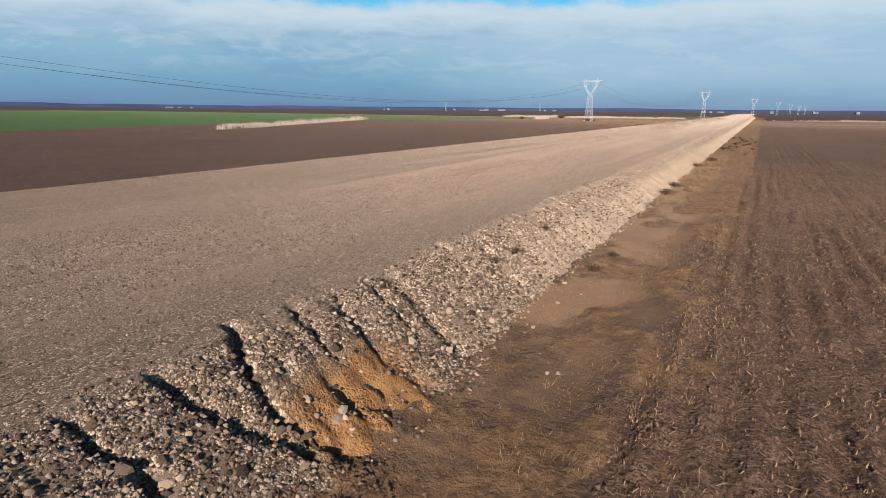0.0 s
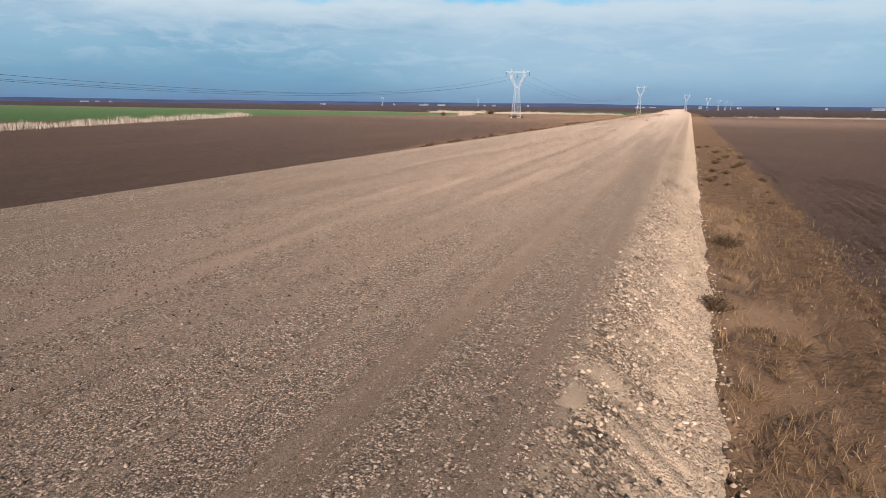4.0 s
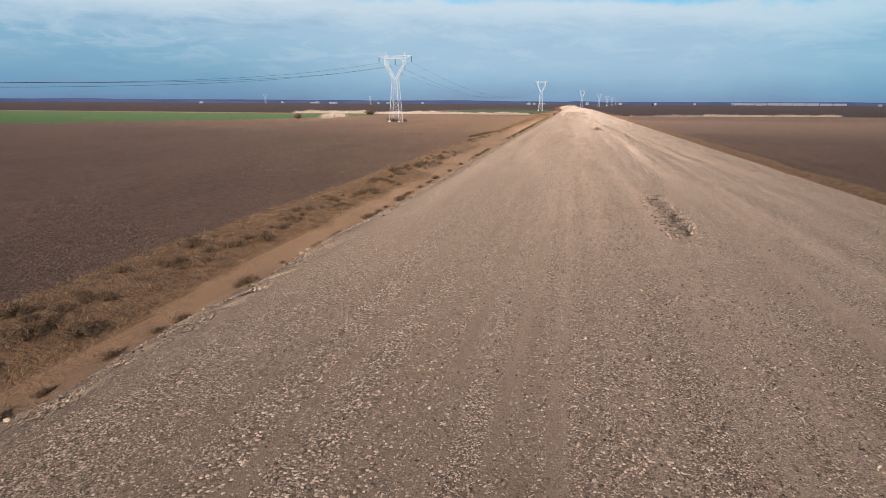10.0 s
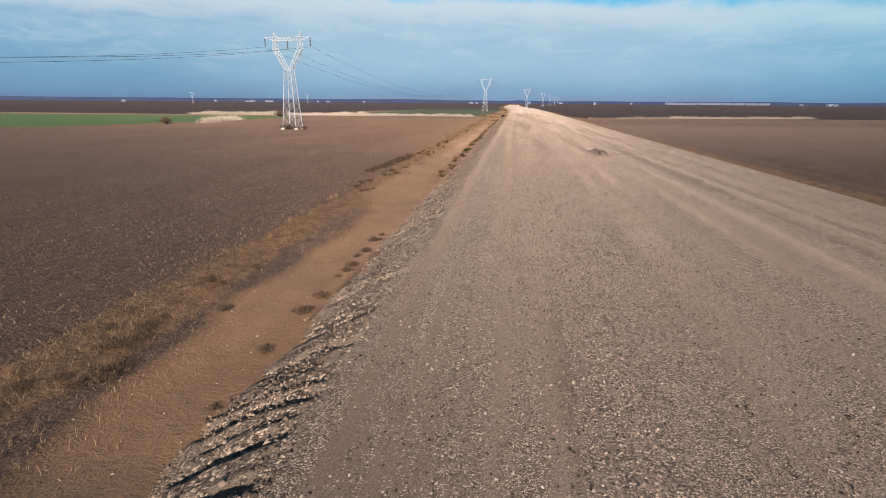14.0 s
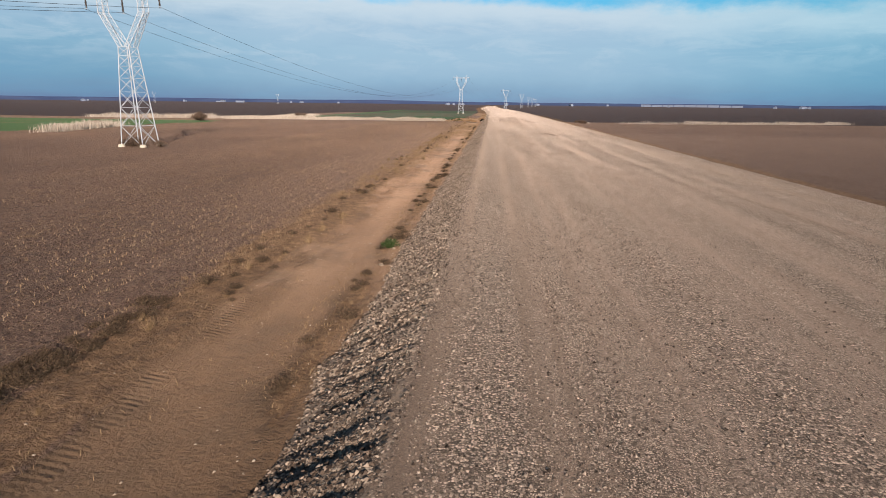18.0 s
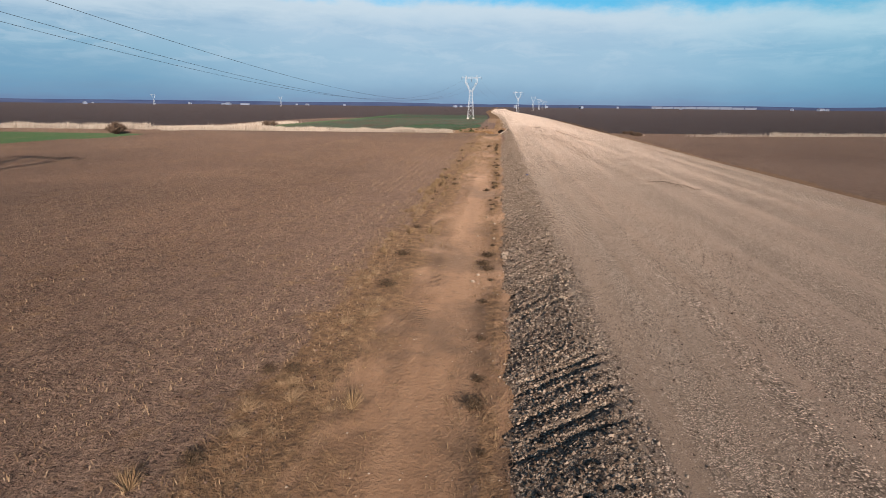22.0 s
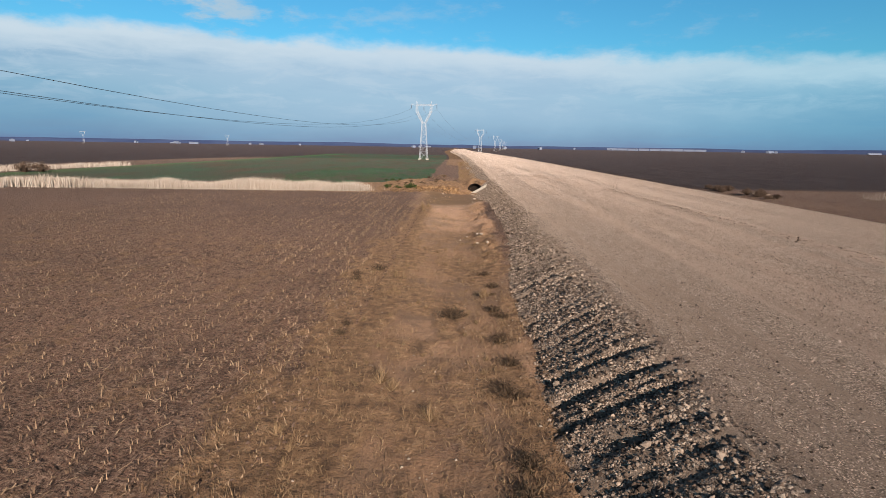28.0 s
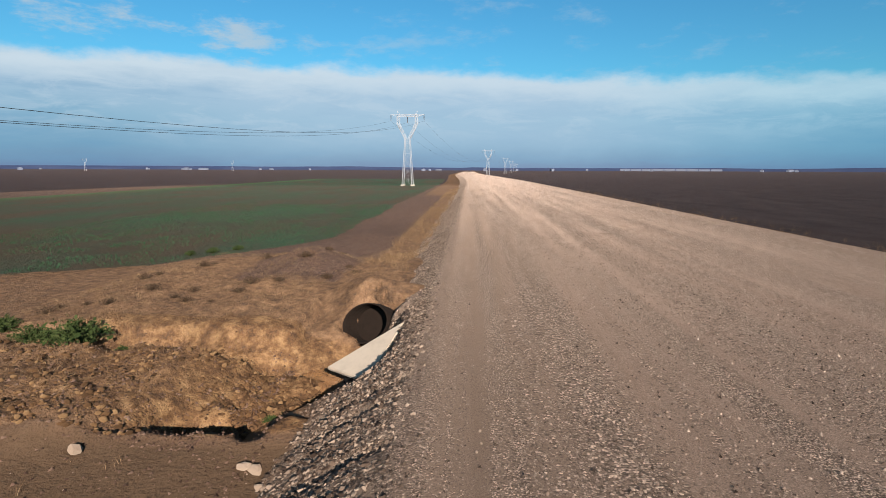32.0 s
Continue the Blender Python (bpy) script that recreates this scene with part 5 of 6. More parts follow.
def pylon(high, at):
    """A lattice tower with a narrow waist, two raking arms and a level crossarm."""
    root = new("power_pylon")
    foot, waist, waist_z, arm_x, arm_z = 1.6, 0.78, high * 0.655, 2.9, high * 0.87
    corners = [(-1, -1), (1, -1), (1, 1), (-1, 1)]
    lows = [Vector((a * foot, b * foot, 0.0)) for a, b in corners]
    tops = [Vector((a * waist, b * waist, waist_z)) for a, b in corners]
    for low, top in zip(lows, tops):
        bm = bmesh.new()
        bar(bm, low, top, 0.095)
        part("leg", bm, STEEL, root)
        bm = bmesh.new()
        bmesh.ops.create_cone(bm, cap_ends=True, segments=10, radius1=0.48, radius2=0.36, depth=0.6)
        bmesh.ops.translate(bm, verts=bm.verts, vec=low + Vector((0, 0, 0.05)))
        part("footing", bm, CONCRETE, root, "pale concrete footing")
    for k in range(4):
        for p, q in lattice_lines(lows[k], tops[k], lows[(k + 1) % 4], tops[(k + 1) % 4], 7):
            bm = bmesh.new()
            bar(bm, p, q, 0.04)
            part("brace", bm, STEEL, root)
    for s in (-1, 1):
        bm = bmesh.new()
        inner = [Vector((s * 0.15, y, waist_z)) for y in (-waist, waist)]
        outer = [Vector((s * waist, y, waist_z)) for y in (-waist, waist)]
        inner_t = [Vector((s * (arm_x - 0.45), y * 0.55, arm_z)) for y in (-waist, waist)]
        outer_t = [Vector((s * (arm_x + 0.45), y * 0.55, arm_z)) for y in (-waist, waist)]
        head = [Vector((s * (arm_x + e), y * 0.55, high)) for y in (-waist, waist) for e in (-0.35, 0.35)]
        laced = list(lattice_lines(outer[0], outer_t[0], outer[1], outer_t[1], 6))
        for k in range(2):
            bar(bm, inner[k], inner_t[k], 0.075)
            bar(bm, outer[k], outer_t[k], 0.075)
            bar(bm, inner_t[k], head[2 * k], 0.07)
            bar(bm, outer_t[k], head[2 * k + 1], 0.07)
            laced += lattice_lines(inner[k], inner_t[k], outer[k], outer_t[k], 6)
            laced += lattice_lines(inner_t[k], head[2 * k], outer_t[k], head[2 * k + 1], 3)
        arm = part("arm", bm, STEEL, root)
        for p, q in laced:
            bm = bmesh.new()
            bar(bm, p, q, 0.035)
            part("brace", bm, STEEL, arm)
        bm = bmesh.new()
        bar(bm, (s * arm_x, 0, high), (s * (arm_x + 0.35), 0, high + 1.1), 0.09)
        bar(bm, (s * (arm_x - 0.5), 0, high), (s * (arm_x + 0.35), 0, high + 1.1), 0.07)
        part("earth_wire_peak", bm, STEEL, root)
    bm = bmesh.new()
    reach, deep = 5.45, 0.75
    for y in (-0.35, 0.35):
        bar(bm, (-reach, y * 0.3, high - 0.05), (reach, y * 0.3, high - 0.05), 0.065)
        bar(bm, (-arm_x, y, high - deep), (arm_x, y, high - deep), 0.065)
        for s in (-1, 1):
            bar(bm, (s * arm_x, y, high - deep), (s * reach, y * 0.3, high - 0.05), 0.08)
        steps = np.linspace(-arm_x, arm_x, 9)
        for a, b in zip(steps, steps[1:]):
            bar(bm, (a, y, high - deep), ((a + b) / 2, y * 0.3, high - 0.05), 0.05)
            bar(bm, ((a + b) / 2, y * 0.3, high - 0.05), (b, y, high - deep), 0.05)
    part("crossarm", bm, STEEL, root)
    for x in (-5.3, 0.0, 5.3):
        bm = bmesh.new()
        drop = high - (0.1 if x else deep)
        for k in range(11):
            bmesh.ops.create_cone(bm, cap_ends=True, segments=8, radius1=0.15, radius2=0.06, depth=0.12,
                                  matrix=Matrix.Translation((x, 0, drop - 0.2 - 0.145 * k)))
        string = part("insulator", bm, GLASS, root, "string of dark disc insulators")
        bm = bmesh.new()
        bar(bm, (x, -0.28, drop - 1.88), (x, 0.28, drop - 1.88), 0.07)
        bar(bm, (x, 0, drop - 1.70), (x, 0, drop - 1.88), 0.05)
        part("clamp", bm, STEEL, string, "grey steel cable clamp")
    tagged(root, "pale galvanised steel lattice power pylon standing in the field", "pylon", "pylons of the power line")
    root.matrix_basis = at
    return root


def set_down(x, y, turn=0.0, size=1.0, sink=0.0):
    z = float(land(np.array([x]), np.array([y]))[0]) - sink
    return pose(x, y, z, 0, 0, turn) @ Matrix.Scale(size, 4)


LINE = [(-83.5, -26), (-56.8, 262.6), (-29.7, 551), (5.8, 860), (40, 1160), (70, 1460), (100, 1760), (131, 2060)]
# a second line crosses the plain far to the left
OTHER_LINE = [(-892, 1590), (-658, 1840)]
HIGHS = [19.3, 19.3, 22.3, 22.3, 22.3, 22.3, 22.3, 22.3]
tall = None
for (x, y), high in zip(LINE, HIGHS):
    if high < 20 or tall is None:
        made = pylon(high, set_down(x, y, -5.4))
        tall = made if high > 20 else None
    else:
        copy_thing(tall, set_down(x, y, -6.0))
for x, y in OTHER_LINE:
    copy_thing(tall, set_down(x, y, 40.0, 1.2))


def span_cable(name, p, q, sag, radius, label):
    p, q = Vector(p), Vector(q)
    n_seg = 40
    centre_line = [p.lerp(q, t / n_seg) - Vector((0, 0, 4 * sag * (t / n_seg) * (1 - t / n_seg))) for t in range(n_seg + 1)]
    v = [c + Vector(o) * radius for c in centre_line for o in ((1, 0, 0), (-0.5, 0, 0.87), (-0.5, 0, -0.87))]
    f = [(3 * k + a, 3 * k + (a + 1) % 3, 3 * k + 3 + (a + 1) % 3, 3 * k + 3 + a) for k in range(n_seg) for a in range(3)]
    ob = new(name, mesh_of(name, v, f, CABLE))
    return tagged(ob, label, "cable", "cables of the power line")


for (a, ha), (b, hb) in zip(zip(LINE, HIGHS), zip(LINE[1:6], HIGHS[1:6])):
    za, zb = LEFT_Z, LEFT_Z
    for x in (-5.3, 0.0, 5.3):
        drop = 2.0 if x else 2.5
        span_cable("conductor", (a[0] + x, a[1], za + ha - drop), (b[0] + x, b[1], zb + hb - drop), 10.1, 0.022, "thin dark conductor sagging between two pylons")

# ---- culvert ----


def culvert():
    root = new("culvert")
    bm = bmesh.new()
    opening = Vector((-13.2, 394.45, -1.02))
    face = Vector((-0.34, -0.72, 0.60)).normalized()          # the pipe is cut off along the bank
    side = face.cross(Vector((0, 0, 1))).normalized()
    up = side.cross(face)
    inward = Vector((0.45, 0.85, -0.28)).normalized()
    seg = 40

    def rim(wide, tall, back=0.0):
        return [bm.verts.new(opening + side * math.cos(2 * math.pi * k / seg) * wide + up * math.sin(2 * math.pi * k / seg) * tall + inward * back) for k in range(seg)]

    rows = [rim(0.86, 0.72, 0.35), rim(0.86, 0.72), rim(0.82, 0.68)]
    for k in range(1, 8):
        rows.append(rim(0.81 - 0.006 * (k % 2), 0.67 - 0.006 * (k % 2), 0.10 * k))
    for a, b in zip(rows, rows[1:]):
        for k in range(seg):
            bm.faces.new((a[k], a[(k + 1) % seg], b[(k + 1) % seg], b[k]))
    # added dark cap ends the pipe early, standing for its shaded depth
    bm.faces.new(rows[-1])
    bmesh.ops.recalc_face_normals(bm, faces=bm.faces)
    part("pipe", bm, PIPE, root, "dark corrugated pipe cut off along the bank")

    def slab(name, points, thick, label):
        bm = bmesh.new()
        pts = [Vector(p) for p in points]
        out = (pts[1] - pts[0]).cross(pts[2] - pts[0]).normalized() * thick
        top, low = [bm.verts.new(p) for p in pts], [bm.verts.new(p - out) for p in pts]
        bm.faces.new(top)
        bm.faces.new(low[::-1])
        for k in range(len(pts)):
            j = (k + 1) % len(pts)
            bm.faces.new((top[k], low[k], low[j], top[j]))
        bmesh.ops.recalc_face_normals(bm, faces=bm.faces)
        bmesh.ops.bevel(bm, geom=list(bm.edges), offset=0.025, segments=2, affect="EDGES")
        part(name, bm, CONCRETE, root, label)

    slab("wing_wall", [(-13.65, 391.3, -1.36), (-12.32, 390.25, -1.32), (-11.62, 392.1, -0.26)], 0.13, "sunlit sloping concrete wing wall")
    tagged(root, "concrete culvert outlet with a dark round pipe in the road bank", "culvert")


culvert()

# ---- bushes, weeds and single stones ----


def twig_mesh(name, seed, many, high, wide, leafy, mat, twig=0.012, long=0.055, broad=0.03):
    """A rounded weed of fine branching stalks with gaps between them."""
    rng = np.random.RandomState(seed)
    vs, fs = [], []
    for k in range(many):
        a, lean = rng.rand() * 2 * np.pi, rng.rand() ** 0.7
        tip = np.array([np.cos(a) * lean * wide, np.sin(a) * lean * wide, high * (1.05 - 0.55 * lean**2) * (0.6 + 0.5 * rng.rand())])
        root_at = np.array([np.cos(a), np.sin(a), 0]) * 0.12 * wide * rng.rand()
        bend = root_at * 0.4 + tip * 0.55 + rng.randn(3) * 0.06 * wide
        cross = np.array([-np.sin(a + rng.rand()), np.cos(a + rng.rand()), 0.2]) * twig
        base = len(vs)
        vs += [root_at - cross, root_at + cross, bend - cross * 0.8, bend + cross * 0.8, tip]
        fs += [(base, base + 1, base + 3), (base, base + 3, base + 2), (base + 2, base + 3, base + 4)]
        for _ in range(leafy):
            t = 0.35 + 0.65 * rng.rand()
            c = bend * (1 - t) + tip * t + rng.randn(3) * 0.05 * wide
            e, g = rng.randn(3) * long * wide, rng.randn(3) * broad * wide
            base = len(vs)
            vs += [c, c + e + g, c + e * 1.6, c + e - g]
            fs += [(base, base + 1, base + 2), (base, base + 2, base + 3)]
    return mesh_of(name, [tuple(v) for v in vs], fs, mat)


WEEDS = [twig_mesh("weed", 200 + k, 170, 0.36, 0.46, 2, WEED, 0.0075, 0.07, 0.015) for k in range(3)]
TUFTS = [twig_mesh("tuft", 210 + k, 125, 0.48, 0.30, 0, GRASS, 0.0045) for k in range(2)]
MOUNDS = [twig_mesh("grass_mound", 215 + k, 260, 0.34, 0.55, 0, PALE_GRASS, 0.0035) for k in range(2)]
GREENS = [twig_mesh("green_weed", 220 + k, 110, 0.5, 0.5, 6, LEAF) for k in range(2)]
SCRUBS = [twig_mesh("scrub", 230 + k, 220, 2.2, 1.9, 3, SCRUB, 0.03) for k in range(2)]


def plant(name, me, x, y, size, label, category, group, on_bank=False):
    ob = new(name, me)
    z = float(bank(np.array([x]), np.array([y]))[0]) if on_bank else float(land(np.array([x]), np.array([y]))[0])
    ob.matrix_basis = pose(x, y, z - 0.03, 0, 0, (x * 977 + y * 331) % 360) @ Matrix.Diagonal((size, size * 0.95, size * 0.85, 1))
    return tagged(ob, label, category, group)


def weed_patches(spots, meshes, label):
    """Many small withered weeds in one mesh."""
    shapes = []
    for me in meshes:
        co = np.empty(len(me.vertices) * 3, np.float32)
        me.vertices.foreach_get("co", co)
        shapes.append((co.reshape(-1, 3), np.array([tri.vertices[:] for tri in me.polygons])))
    vs, fs, base = [], [], 0
    for k, (x, y, size) in enumerate(spots):
        co, faces = shapes[k % len(shapes)]
        a = (x * 977 + y * 331) % 6.283
        z = float(land(np.array([x]), np.array([y]))[0]) - 0.03
        vs.append(np.stack([x + size * (co[:, 0] * math.cos(a) - co[:, 1] * math.sin(a)), y + size * (co[:, 0] * math.sin(a) + co[:, 1] * math.cos(a)), z + size * 0.85 * co[:, 2]], 1))
        fs.append(faces + base)
        base += len(co)
    tagged(new("weed_patches", mesh_fast("weed_patches", np.concatenate(vs), np.concatenate(fs), WEED)), label, "weeds", kind="stuff")


rng_p = np.random.RandomState(300)
clumps = [(-16.0 - 2.0 * rng_p.rand(), 88 + 74 * (k + rng_p.rand()) / 26, 0.3 + 0.7 * rng_p.rand()) for k in range(26)]
weed_patches([(cx + 0.32 * rng_p.randn(), cy + 0.75 * rng_p.randn(), 0.45 + 0.6 * s * rng_p.rand()) for cx, cy, s in clumps for k in range(2 + int(6 * s))], WEEDS[:2], "withered dark weeds growing thickly on the grassy ditch bank")
weed_patches([(-13.75 - 0.45 * rng_p.rand(), 188 + 160 * rng_p.rand(), 0.35 + 0.5 * rng_p.rand()) for k in range(70)] + [(-13.55 - 0.35 * rng_p.rand(), 92 + 78 * rng_p.rand(), 0.35 + 0.5 * rng_p.rand()) for k in range(50)], WEEDS[:2], "small withered weeds along the foot of the gravel bank")
weed_patches([(-20.45 + 1.0 * t + 0.22 * rng_p.randn(), 190 + 17 * t, 0.45 + 0.5 * rng_p.rand()) for t in rng_p.rand(70)], WEEDS[:2], "dense withered dark scrub along the edge of the stubble field")
for x, y, s in ((11.9, 0.3, 0.6), (12.0, 1.8, 0.7), (11.8, 5.1, 0.55), (14.0, 3.9, 0.8), (14.1, 6.2, 0.7), (13.5, 23.3, 1.4), (13.4, 28.0, 1.3), (13.3, 44.6, 1.5), (14.1, 52.8, 1.6),
                (14.0, 74.1, 1.4), (15.5, 80.5, 1.1), (16.2, 96.4, 1.2), (17.0, 87.3, 1.3), (14.5, 81.7, 1.1), (15.0, 90.0, 1.3), (15.6, 104.0, 1.4)):
    plant("dry_weed", WEEDS[int(x * 7 + y) % 3], x, y, s, "withered dark brown weed at the foot of the sunny bank", "weed", "withered weeds", on_bank=x < 13.0)
for k in range(40):
    t = rng_p.rand()
    x, y = -15.9 - 2.2 * rng_p.rand() ** 0.8 + (0.8 if rng_p.rand() < 0.3 else 0), 88 + 74 * t
    plant("dry_weed", WEEDS[k % 3], x, y, 0.5 + 1.0 * rng_p.rand() ** 2, "withered dark weed on the grassy ditch bank", "weed", "withered weeds")
for k in range(60):
    plant("dry_weed" if k % 2 else "grass_tuft", WEEDS[k % 3] if k % 2 else TUFTS[k // 2 % 2], 13.4 + 4.4 * rng_p.rand(), 60 + 56 * rng_p.rand(), 0.35 + 0.8 * rng_p.rand() ** 2, "withered brown weed on the overgrown verge" if k % 2 else "tawny dry grass tuft on the overgrown verge", "weed" if k % 2 else "grass tuft", "withered weeds" if k % 2 else "grass tufts")
for k in range(12):
    plant("dry_weed", WEEDS[k % 3], -13.5 - 0.25 * rng_p.rand(), 96 + 66 * rng_p.rand(), 0.6 + 0.6 * rng_p.rand(), "withered dark weed at the foot of the gravel bank", "weed", "withered weeds")
for k in range(36):
    t = rng_p.rand()
    plant("dry_weed", WEEDS[k % 3], -20.3 + 1.0 * t + 0.16 * rng_p.randn(), 191 + 15 * t, 0.6 + 0.5 * rng_p.rand(), "withered dark scrub at the edge of the stubble field", "weed", "withered weeds")
for x, y in ((-13.3, 196.9), (-13.4, 194.6), (-13.7, 190.0), (-13.4, 206.2), (-13.5, 215.8), (-13.6, 217.2), (-13.5, 212.0), (-13.6, 225.7), (-13.4, 238.4), (-13.9, 237.3), (-14.1, 253.1),
             (-13.7, 241.5), (-14.2, 265.5), (-14.0, 264.6), (-14.0, 266.8), (-14.6, 288.1), (-13.8, 292), (-13.6, 297), (-13.7, 308), (-14.2, 335.2), (-14.0, 332.4), (-14.1, 338.5), (-15.4, 340.7), (-13.6, 231.0), (-13.8, 246.0)):
    plant("dry_weed", WEEDS[int(-x * 7 + y) % 3], x, y, 0.7 + 0.6 * rng_p.rand(), "withered brown weed at the foot of the gravel bank", "weed", "withered weeds")
for k in range(46):
    x, y = -17.0 - 2.2 * rng_p.rand(), 178 + 40 * rng_p.rand()
    plant("dry_weed" if k % 3 else "grass_tuft", WEEDS[k % 3] if k % 3 else TUFTS[k % 2], x, y, 0.4 + 0.6 * rng_p.rand() ** 2, "withered dark weed in the grass beside the track" if k % 3 else "tawny dry grass tuft beside the track", "weed" if k % 3 else "grass tuft", "withered weeds" if k % 3 else "grass tufts")
for k in range(26):
    plant("dry_weed", WEEDS[k % 3], -14.8 - 10 * rng_p.rand(), 394.2 + 12 * rng_p.rand() ** 1.3, 0.4 + 0.6 * rng_p.rand(), "withered brown weed on the grassy bank behind the culvert", "weed", "withered weeds")
for k in range(34):
    y = 200 + 148 * rng_p.rand()
    plant("dry_weed", WEEDS[k % 3], -18.6 + 0.8 * rng_p.randn() * 0.7, y, 0.5 + 0.6 * rng_p.rand(), "withered brown weed between the track and the field", "weed", "withered weeds")
for k in range(16):
    plant("grass_tuft", MOUNDS[k % 2], 13.4 + 1.8 * rng_p.rand(), 20 + 42 * rng_p.rand(), 0.8 + 0.8 * rng_p.rand(), "tawny bushy grass tuft at the foot of the sunny bank", "grass tuft", "grass tufts")
for k in range(46):
    y = 150 + 190 * rng_p.rand()
    plant("grass_tuft", TUFTS[k % 2], -18.4 + 0.7 * rng_p.randn(), y, 0.5 + 0.6 * rng_p.rand(), "short tawny dry grass tuft beside the dirt track", "grass tuft", "grass tufts")
for k in range(44):
    y = 284 + 12 * rng_p.rand()
    plant("grass_tuft", TUFTS[k % 2], -19.5 + 1.0 * rng_p.rand() - 0.5 * (y < 289), y, 0.6 + 0.8 * rng_p.rand(), "tall tawny dry grass tuft at the field's edge", "grass tuft", "grass tufts")
for k in range(120):
    x, y = -14.0 - 4.2 * rng_p.rand(), 305 + 50 * rng_p.rand()
    plant("grass_tuft", TUFTS[k % 2], x, y, 0.25 + 0.35 * rng_p.rand(), "small golden dry grass tuft on the overgrown dirt track", "grass tuft", "grass tufts")
for k in range(24):
    y = 284 + 20 * rng_p.rand()
    plant("grass_tuft", TUFTS[k % 2], -13.5 - 0.6 * rng_p.rand(), y, 0.4 + 0.5 * rng_p.rand(), "short tawny dry grass tuft at the foot of the bank", "grass tuft", "grass tufts")
for x0, y0, many in ((-19.2, 277.5, 9), (-18.9, 280.6, 6), (-18.4, 252.5, 7), (-18.3, 258.0, 5), (-18.8, 262.5, 5), (-18.2, 240.0, 5), (-18.5, 229.0, 4), (-18.9, 270.5, 5)):
    for k in range(many):
        x, y = x0 + 0.55 * rng_p.randn(), y0 + 1.3 * rng_p.randn()
        plant("grass_tuft", MOUNDS[k % 2], x, y, 0.6 + 0.6 * rng_p.rand(), "bleached bushy dry grass tuft between track and field", "grass tuft", "grass tufts")
for x, y in ((-17.5, 216.9), (-17.4, 220.1), (-17.4, 214.6), (-18.7, 274.1), (-17.0, 252.7), (-20.3, 249.3), (-19.6, 242.2), (-19.3, 282.8), (-18.7, 278.3), (-18.5, 270.8), (-17.4, 271.2), (-19.1, 266.5),
             (-18.8, 297.2), (-19.3, 296.1), (-17.8, 300.8), (-17.0, 335.5), (-16.7, 335.2), (-17.8, 345.8), (-15.8, 334.0), (-14.3, 343.1), (-17.9, 372.0), (-18.3, 371.0), (-18.1, 368.5)):
    plant("grass_tuft", TUFTS[int(-x * 9 + y) % 2], x, y, 0.9 + 0.7 * rng_p.rand(), "tall tawny dry grass tuft beside the dirt track", "grass tuft", "grass tufts")
for x, y, s in ((-21.2, 392.0, 2.0), (-20.2, 392.5, 0.6), (-22.0, 392.4, 1.4), (-22.9, 392.4, 1.3), (-24.3, 393.0, 1.2), (-13.7, 214.2, 1.0), (-14.6, 389.6, 0.5), (-26.5, 408.6, 0.8), (-25.6, 409.6, 0.9), (-24.6, 411.0, 0.8)):
    plant("green_weed", GREENS[int(-x * 9 + y) % 2], x, y, s, "low green weed growing in the ditch", "weed", "green weeds")
for x, y, s in ((-103.2, 363.2, 1.3), (-105.2, 366.0, 1.2), (-99.4, 280.8, 1.0), (-101.0, 360.0, 1.4), (-88.5, 414.2, 1.0), (-87.0, 416.0, 0.9), (-99.0, 311.0, 0.9)):
    plant("bare_bush", SCRUBS[int(-x + y) % 2], x, y, s, "bare dark brown bush among the reeds", "bush", "bare bushes")
for x, y, s in ((-57.6, 262.0, 0.75), (-56.0, 261.3, 0.6), (-59.2, 263.4, 0.6), (-54.0, 262.5, 0.5)):
    plant("bare_bush", SCRUBS[int(-x + y) % 2], x, y, s, "brown bare scrub growing round the pylon's feet", "bush", "bare bushes")
for k in range(16):
    x, y = 21.5 + 2.6 * rng_p.rand(), 390 + 18 * rng_p.rand()
    plant("bare_bush", SCRUBS[k % 2], x, y, 0.28 + 0.22 * rng_p.rand(), "brown bare bush beside the rubble heap", "bush", "bare bushes")

ROCKS = []
for k in range(4):
    v, f = rock_shape(400 + k, True)
    bm = bmesh.new()
    vs = [bm.verts.new(tuple(p)) for p in v]
    for tri in f:
        bm.faces.new([vs[i] for i in tri])
    bmesh.ops.subdivide_edges(bm, edges=list(bm.edges), cuts=1, smooth=0.35)
    me = bpy.data.meshes.new("rock")
    bm.to_mesh(me)
    bm.free()
    me.materials.append(PALE_STONE)
    ROCKS.append(me)
BANK_ROCKS = []
for me in ROCKS:
    twin = me.copy()
    twin.materials[0] = STONE
    BANK_ROCKS.append(twin)


def rock(x, y, size, label, group, on_bank=False):
    ob = new("stone", ROCKS[int(abs(x) * 13 + y) % 4])
    z = max(float(bank(np.array([x]), np.array([y]))[0]) if abs(x) < 13.6 else -9.0, float(land(np.array([x]), np.array([y]))[0]) if abs(x) > 11 else -9.0)
    ob.matrix_basis = pose(x, y, z + size * 0.30, 12, 7, (x * 577 + y * 131) % 360) @ Matrix.Scale(size, 4)
    return tagged(ob, label, "stone", group)


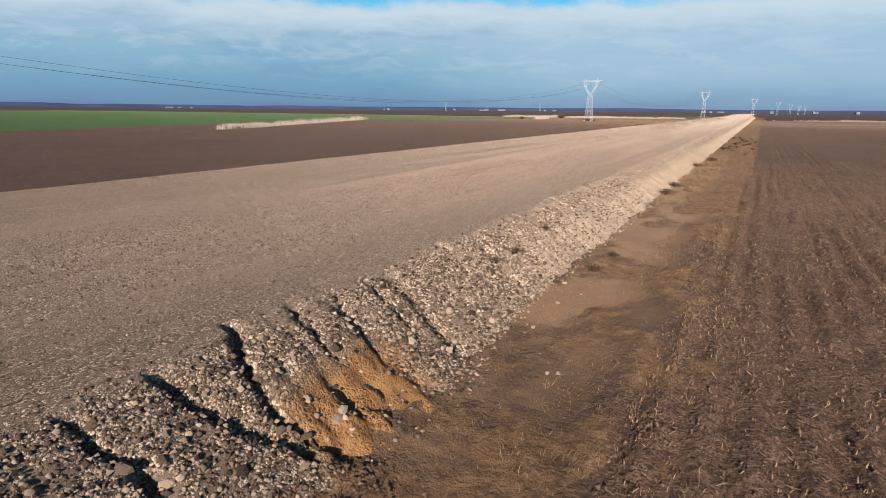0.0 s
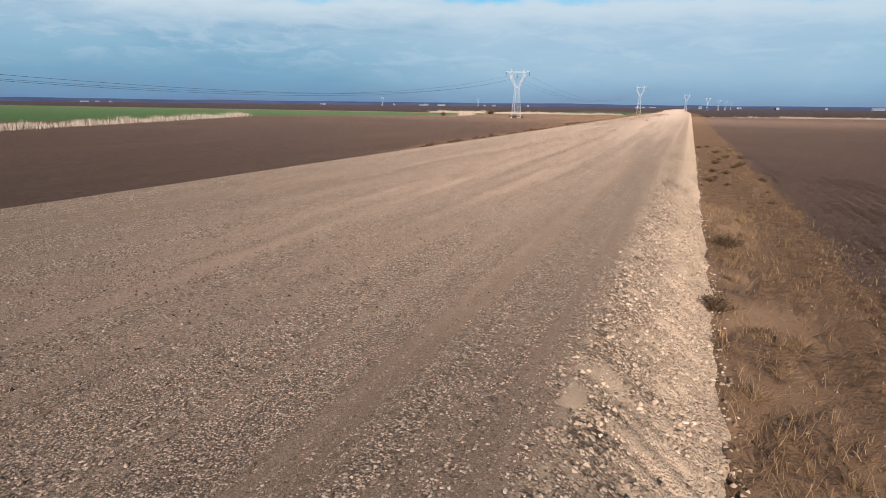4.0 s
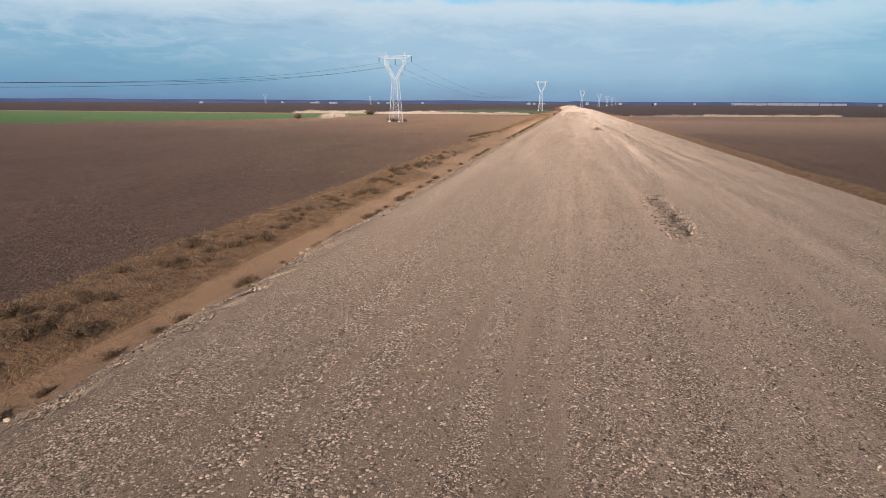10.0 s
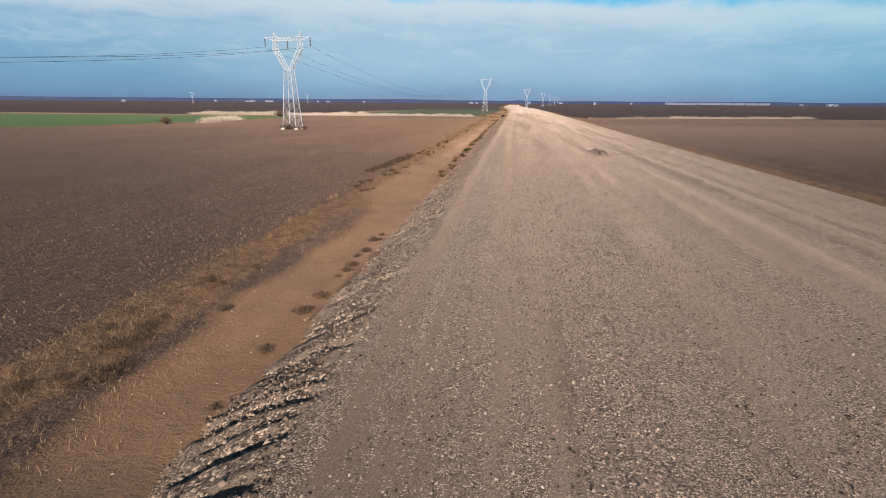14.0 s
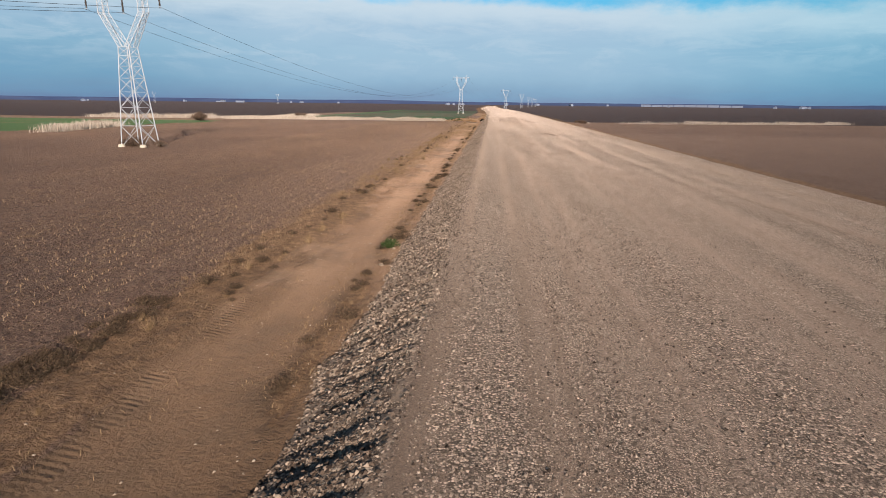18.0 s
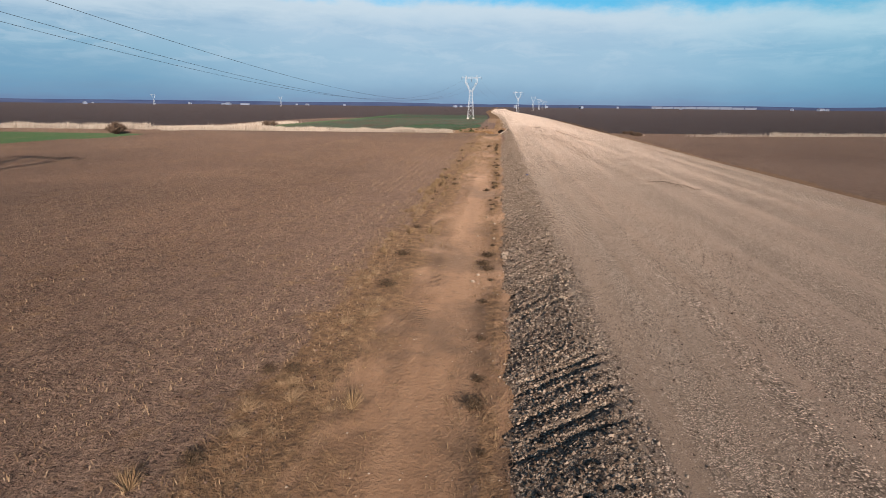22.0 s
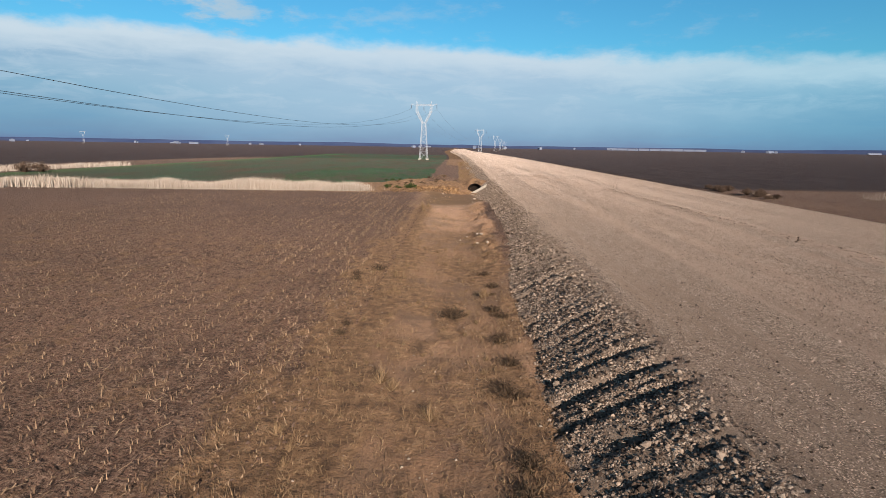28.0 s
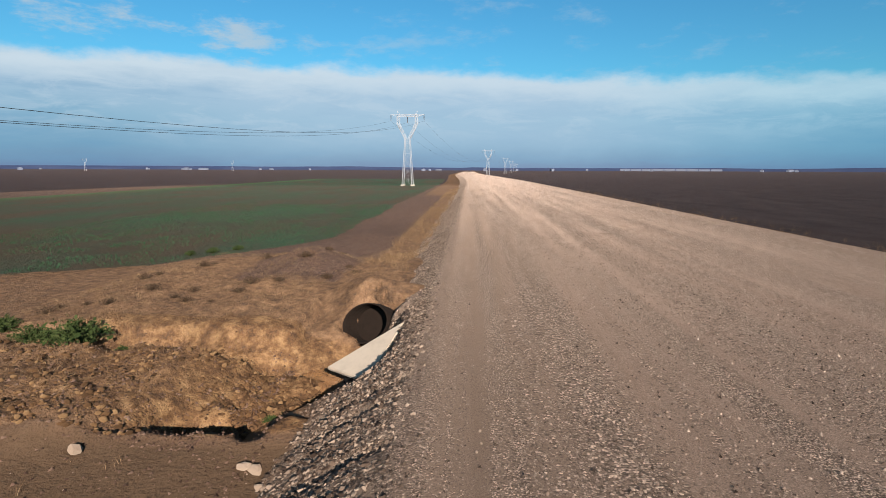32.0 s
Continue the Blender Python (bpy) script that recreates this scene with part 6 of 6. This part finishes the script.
for x, y, s in ((-13.25, 266.3, 0.17), (-13.3, 266.9, 0.13), (-13.8, 270.5, 0.1), (-13.8, 274.4, 0.11), (-14.6, 263.0, 0.13), (-14.4, 263.9, 0.08), (-14.3, 276.4, 0.09), (-14.7, 271.2, 0.07), (-14.8, 302.9, 0.11),
                (-17.8, 299.1, 0.07), (-14.3, 298.6, 0.10), (-16.3, 325.9, 0.07), (-13.9, 355.4, 0.13), (-14.1, 355.9, 0.10), (-14.7, 356.2, 0.08), (-14.2, 352.9, 0.11), (-13.7, 352.3, 0.11), (-15.1, 355.3, 0.08),
                (-13.6, 379.8, 0.20), (-13.9, 375.3, 0.12), (-13.9, 215.5, 0.12), (-13.5, 214.0, 0.11), (-13.6, 211.8, 0.14), (-14.8, 215.3, 0.07), (-17.0, 386.3, 0.19), (-13.7, 386.0, 0.15), (-13.45, 385.9, 0.15),
                (-13.2, 385.4, 0.10), (-13.5, 117.3, 0.13), (-13.7, 118.2, 0.10), (-13.3, 188.3, 0.11), (-13.3, 190.1, 0.10)):
    rock(x, y, s, "pale rounded stone lying beside the dirt track", "stones at the foot of the bank")
for x, y, s in ((15.3, -3.8, 0.07), (15.1, -3.9, 0.06), (14.0, 0.1, 0.07), (14.0, -1.8, 0.08), (13.5, -2.3, 0.09), (13.6, 2.0, 0.08), (12.9, -7.7, 0.12), (12.4, -8.0, 0.11), (11.6, -6.0, 0.10), (12.6, -5.2, 0.13)):
    rock(x, y, s, "pale stone rolled down the gravel bank", "stones at the foot of the bank", True)
for x, y, s in ((-1.3, 93.3, 0.06), (-6.0, 93.3, 0.06), (5.1, 59.9, 0.06), (1.7, 56.6, 0.09), (-6.8, 214.8, 0.06), (-6.7, 213.3, 0.08), (-7.2, 240.4, 0.07), (-5.8, 144.1, 0.06), (-5.9, 140.1, 0.06)):
    rock(x, y, s, "pale stone lying on the gravel road", "stones on the road")
for k in range(26):
    rock(24.2 + 1.4 * rng_p.rand(), 392 + 9 * rng_p.rand(), 0.16 + 0.2 * rng_p.rand(), "whitish rubble block dumped beside the road", "rubble heap")


def litter():
    """A crumpled blue plastic bag at the road's shoulder."""
    rng = np.random.RandomState(77)
    bm = bmesh.new()
    bmesh.ops.create_icosphere(bm, subdivisions=2, radius=0.12)
    for v in bm.verts:
        v.co = Vector((v.co.x * 1.2, v.co.y * 0.8, max(v.co.z * 0.6, -0.05))) * float(0.75 + 0.5 * rng.rand())
    me = bpy.data.meshes.new("plastic_bag")
    bm.to_mesh(me)
    bm.free()
    me.materials.append(plain("blue_plastic", (0.02, 0.08, 0.28), 0.5, 0.0, 0.3, 9.0))
    ob = new("plastic_bag", me)
    ob.matrix_basis = pose(BAG[0], BAG[1], float(bank(np.array([BAG[0]]), np.array([BAG[1]]))[0]) + 0.05, 0, 0, 30)
    tagged(ob, "crumpled blue plastic bag lying on the road shoulder", "plastic bag")


BAG = (-11.05, 290.5)
litter()

# ---- single stones of the banks ----


def picked_stones(bank_ob, side, y0, y1, many, seed):
    rng = np.random.RandomState(seed)
    for _ in range(many):
        y, d = y0 + (y1 - y0) * rng.rand(), 11.2 + 2.2 * rng.rand()
        x, size = side * d, 0.06 + 0.07 * rng.rand() ** 2
        ob = new("stone", BANK_ROCKS[rng.randint(4)])
        ob.parent = bank_ob
        z = float(bank(np.array([x]), np.array([y]))[0])
        ob.matrix_basis = pose(x, y, z + size * 0.2, 30 * rng.rand(), 30 * rng.rand(), 360 * rng.rand()) @ Matrix.Scale(size, 4)


picked_stones(slope_left, -1, 262, 392, 200, 501)
picked_stones(slope_right, 1, -12, 6, 120, 502)

# ---- the distance ----


def far_building(x, y, turn, long, wide, high, label, group):
    root = new("farm_building")
    bm = bmesh.new()
    bmesh.ops.create_cube(bm, size=1.0, matrix=Matrix.Translation((0, 0, high / 2)) @ Matrix.Diagonal((long, wide, high, 1)))
    part("wall", bm, HAZED_WHITE, root)
    bm = bmesh.new()
    half, ridge = wide / 2 + 0.6, high + wide * 0.25
    ends = [[bm.verts.new((u, v, w)) for v, w in ((-half, high), (0, ridge), (half, high))] for u in (-long / 2 - 0.5, long / 2 + 0.5)]
    bm.faces.new((ends[0][0], ends[1][0], ends[1][1], ends[0][1]))
    bm.faces.new((ends[0][1], ends[1][1], ends[1][2], ends[0][2]))
    bm.faces.new(ends[0])
    bm.faces.new(ends[1][::-1])
    bm.faces.new((ends[0][0], ends[0][2], ends[1][2], ends[1][0]))
    part("roof", bm, HAZED_WHITE, root)
    root.matrix_basis = pose(x, y, -1.4, 0, 0, turn)
    tagged(root, label, "building", group)


def far_buildings():
    rng = np.random.RandomState(600)
    for k in range(34):
        a, far = radians(-62 + 118 * rng.rand()), 2300 + 1700 * rng.rand()
        long, high = 10 + 50 * rng.rand() ** 3, 4 + 5 * rng.rand()
        far_building(math.sin(a) * far, 150 + math.cos(a) * far, 180 * rng.rand(), long, 12, high, "distant long white farm building on the plain", "distant buildings")
    for k in range(9):          # greenhouses in one long row
        a = radians(14.8 + 0.98 * k)
        far_building(math.sin(a) * 4150, 200 + math.cos(a) * 4150, -a * 57.3, 66, 40, 3 + 2 * rng.rand(), "distant pale greenhouse in a long row on the plain", "distant greenhouses")


far_buildings()


def distance():
    """Low wooded rises that close the plain."""
    mat, n, shade = material("haze_tinted_hills", 1.0)
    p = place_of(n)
    # distance haze is put into the hills' blue base colour
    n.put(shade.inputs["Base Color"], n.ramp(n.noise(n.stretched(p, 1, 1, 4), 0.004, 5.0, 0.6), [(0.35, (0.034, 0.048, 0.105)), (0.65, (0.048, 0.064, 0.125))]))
    v, f = [], []
    steps = 360
    for k in range(steps):
        a = 2 * math.pi * k / steps
        top = 10 + 26 * float(fbm(np.array([k * 0.11]), np.array([0.5]), 601)[0])
        v += [(4500 * math.sin(a), 150 + 4500 * math.cos(a), -3), (4700 * math.sin(a), 150 + 4700 * math.cos(a), top)]
        j = (k + 1) % steps
        f.append((2 * k, 2 * j, 2 * j + 1, 2 * k + 1))
    tagged(new("backdrop", mesh_of("backdrop", v, f, mat)), "low hills at the edge of the plain, tinted blue for haze", "backdrop", kind="structure")


distance()
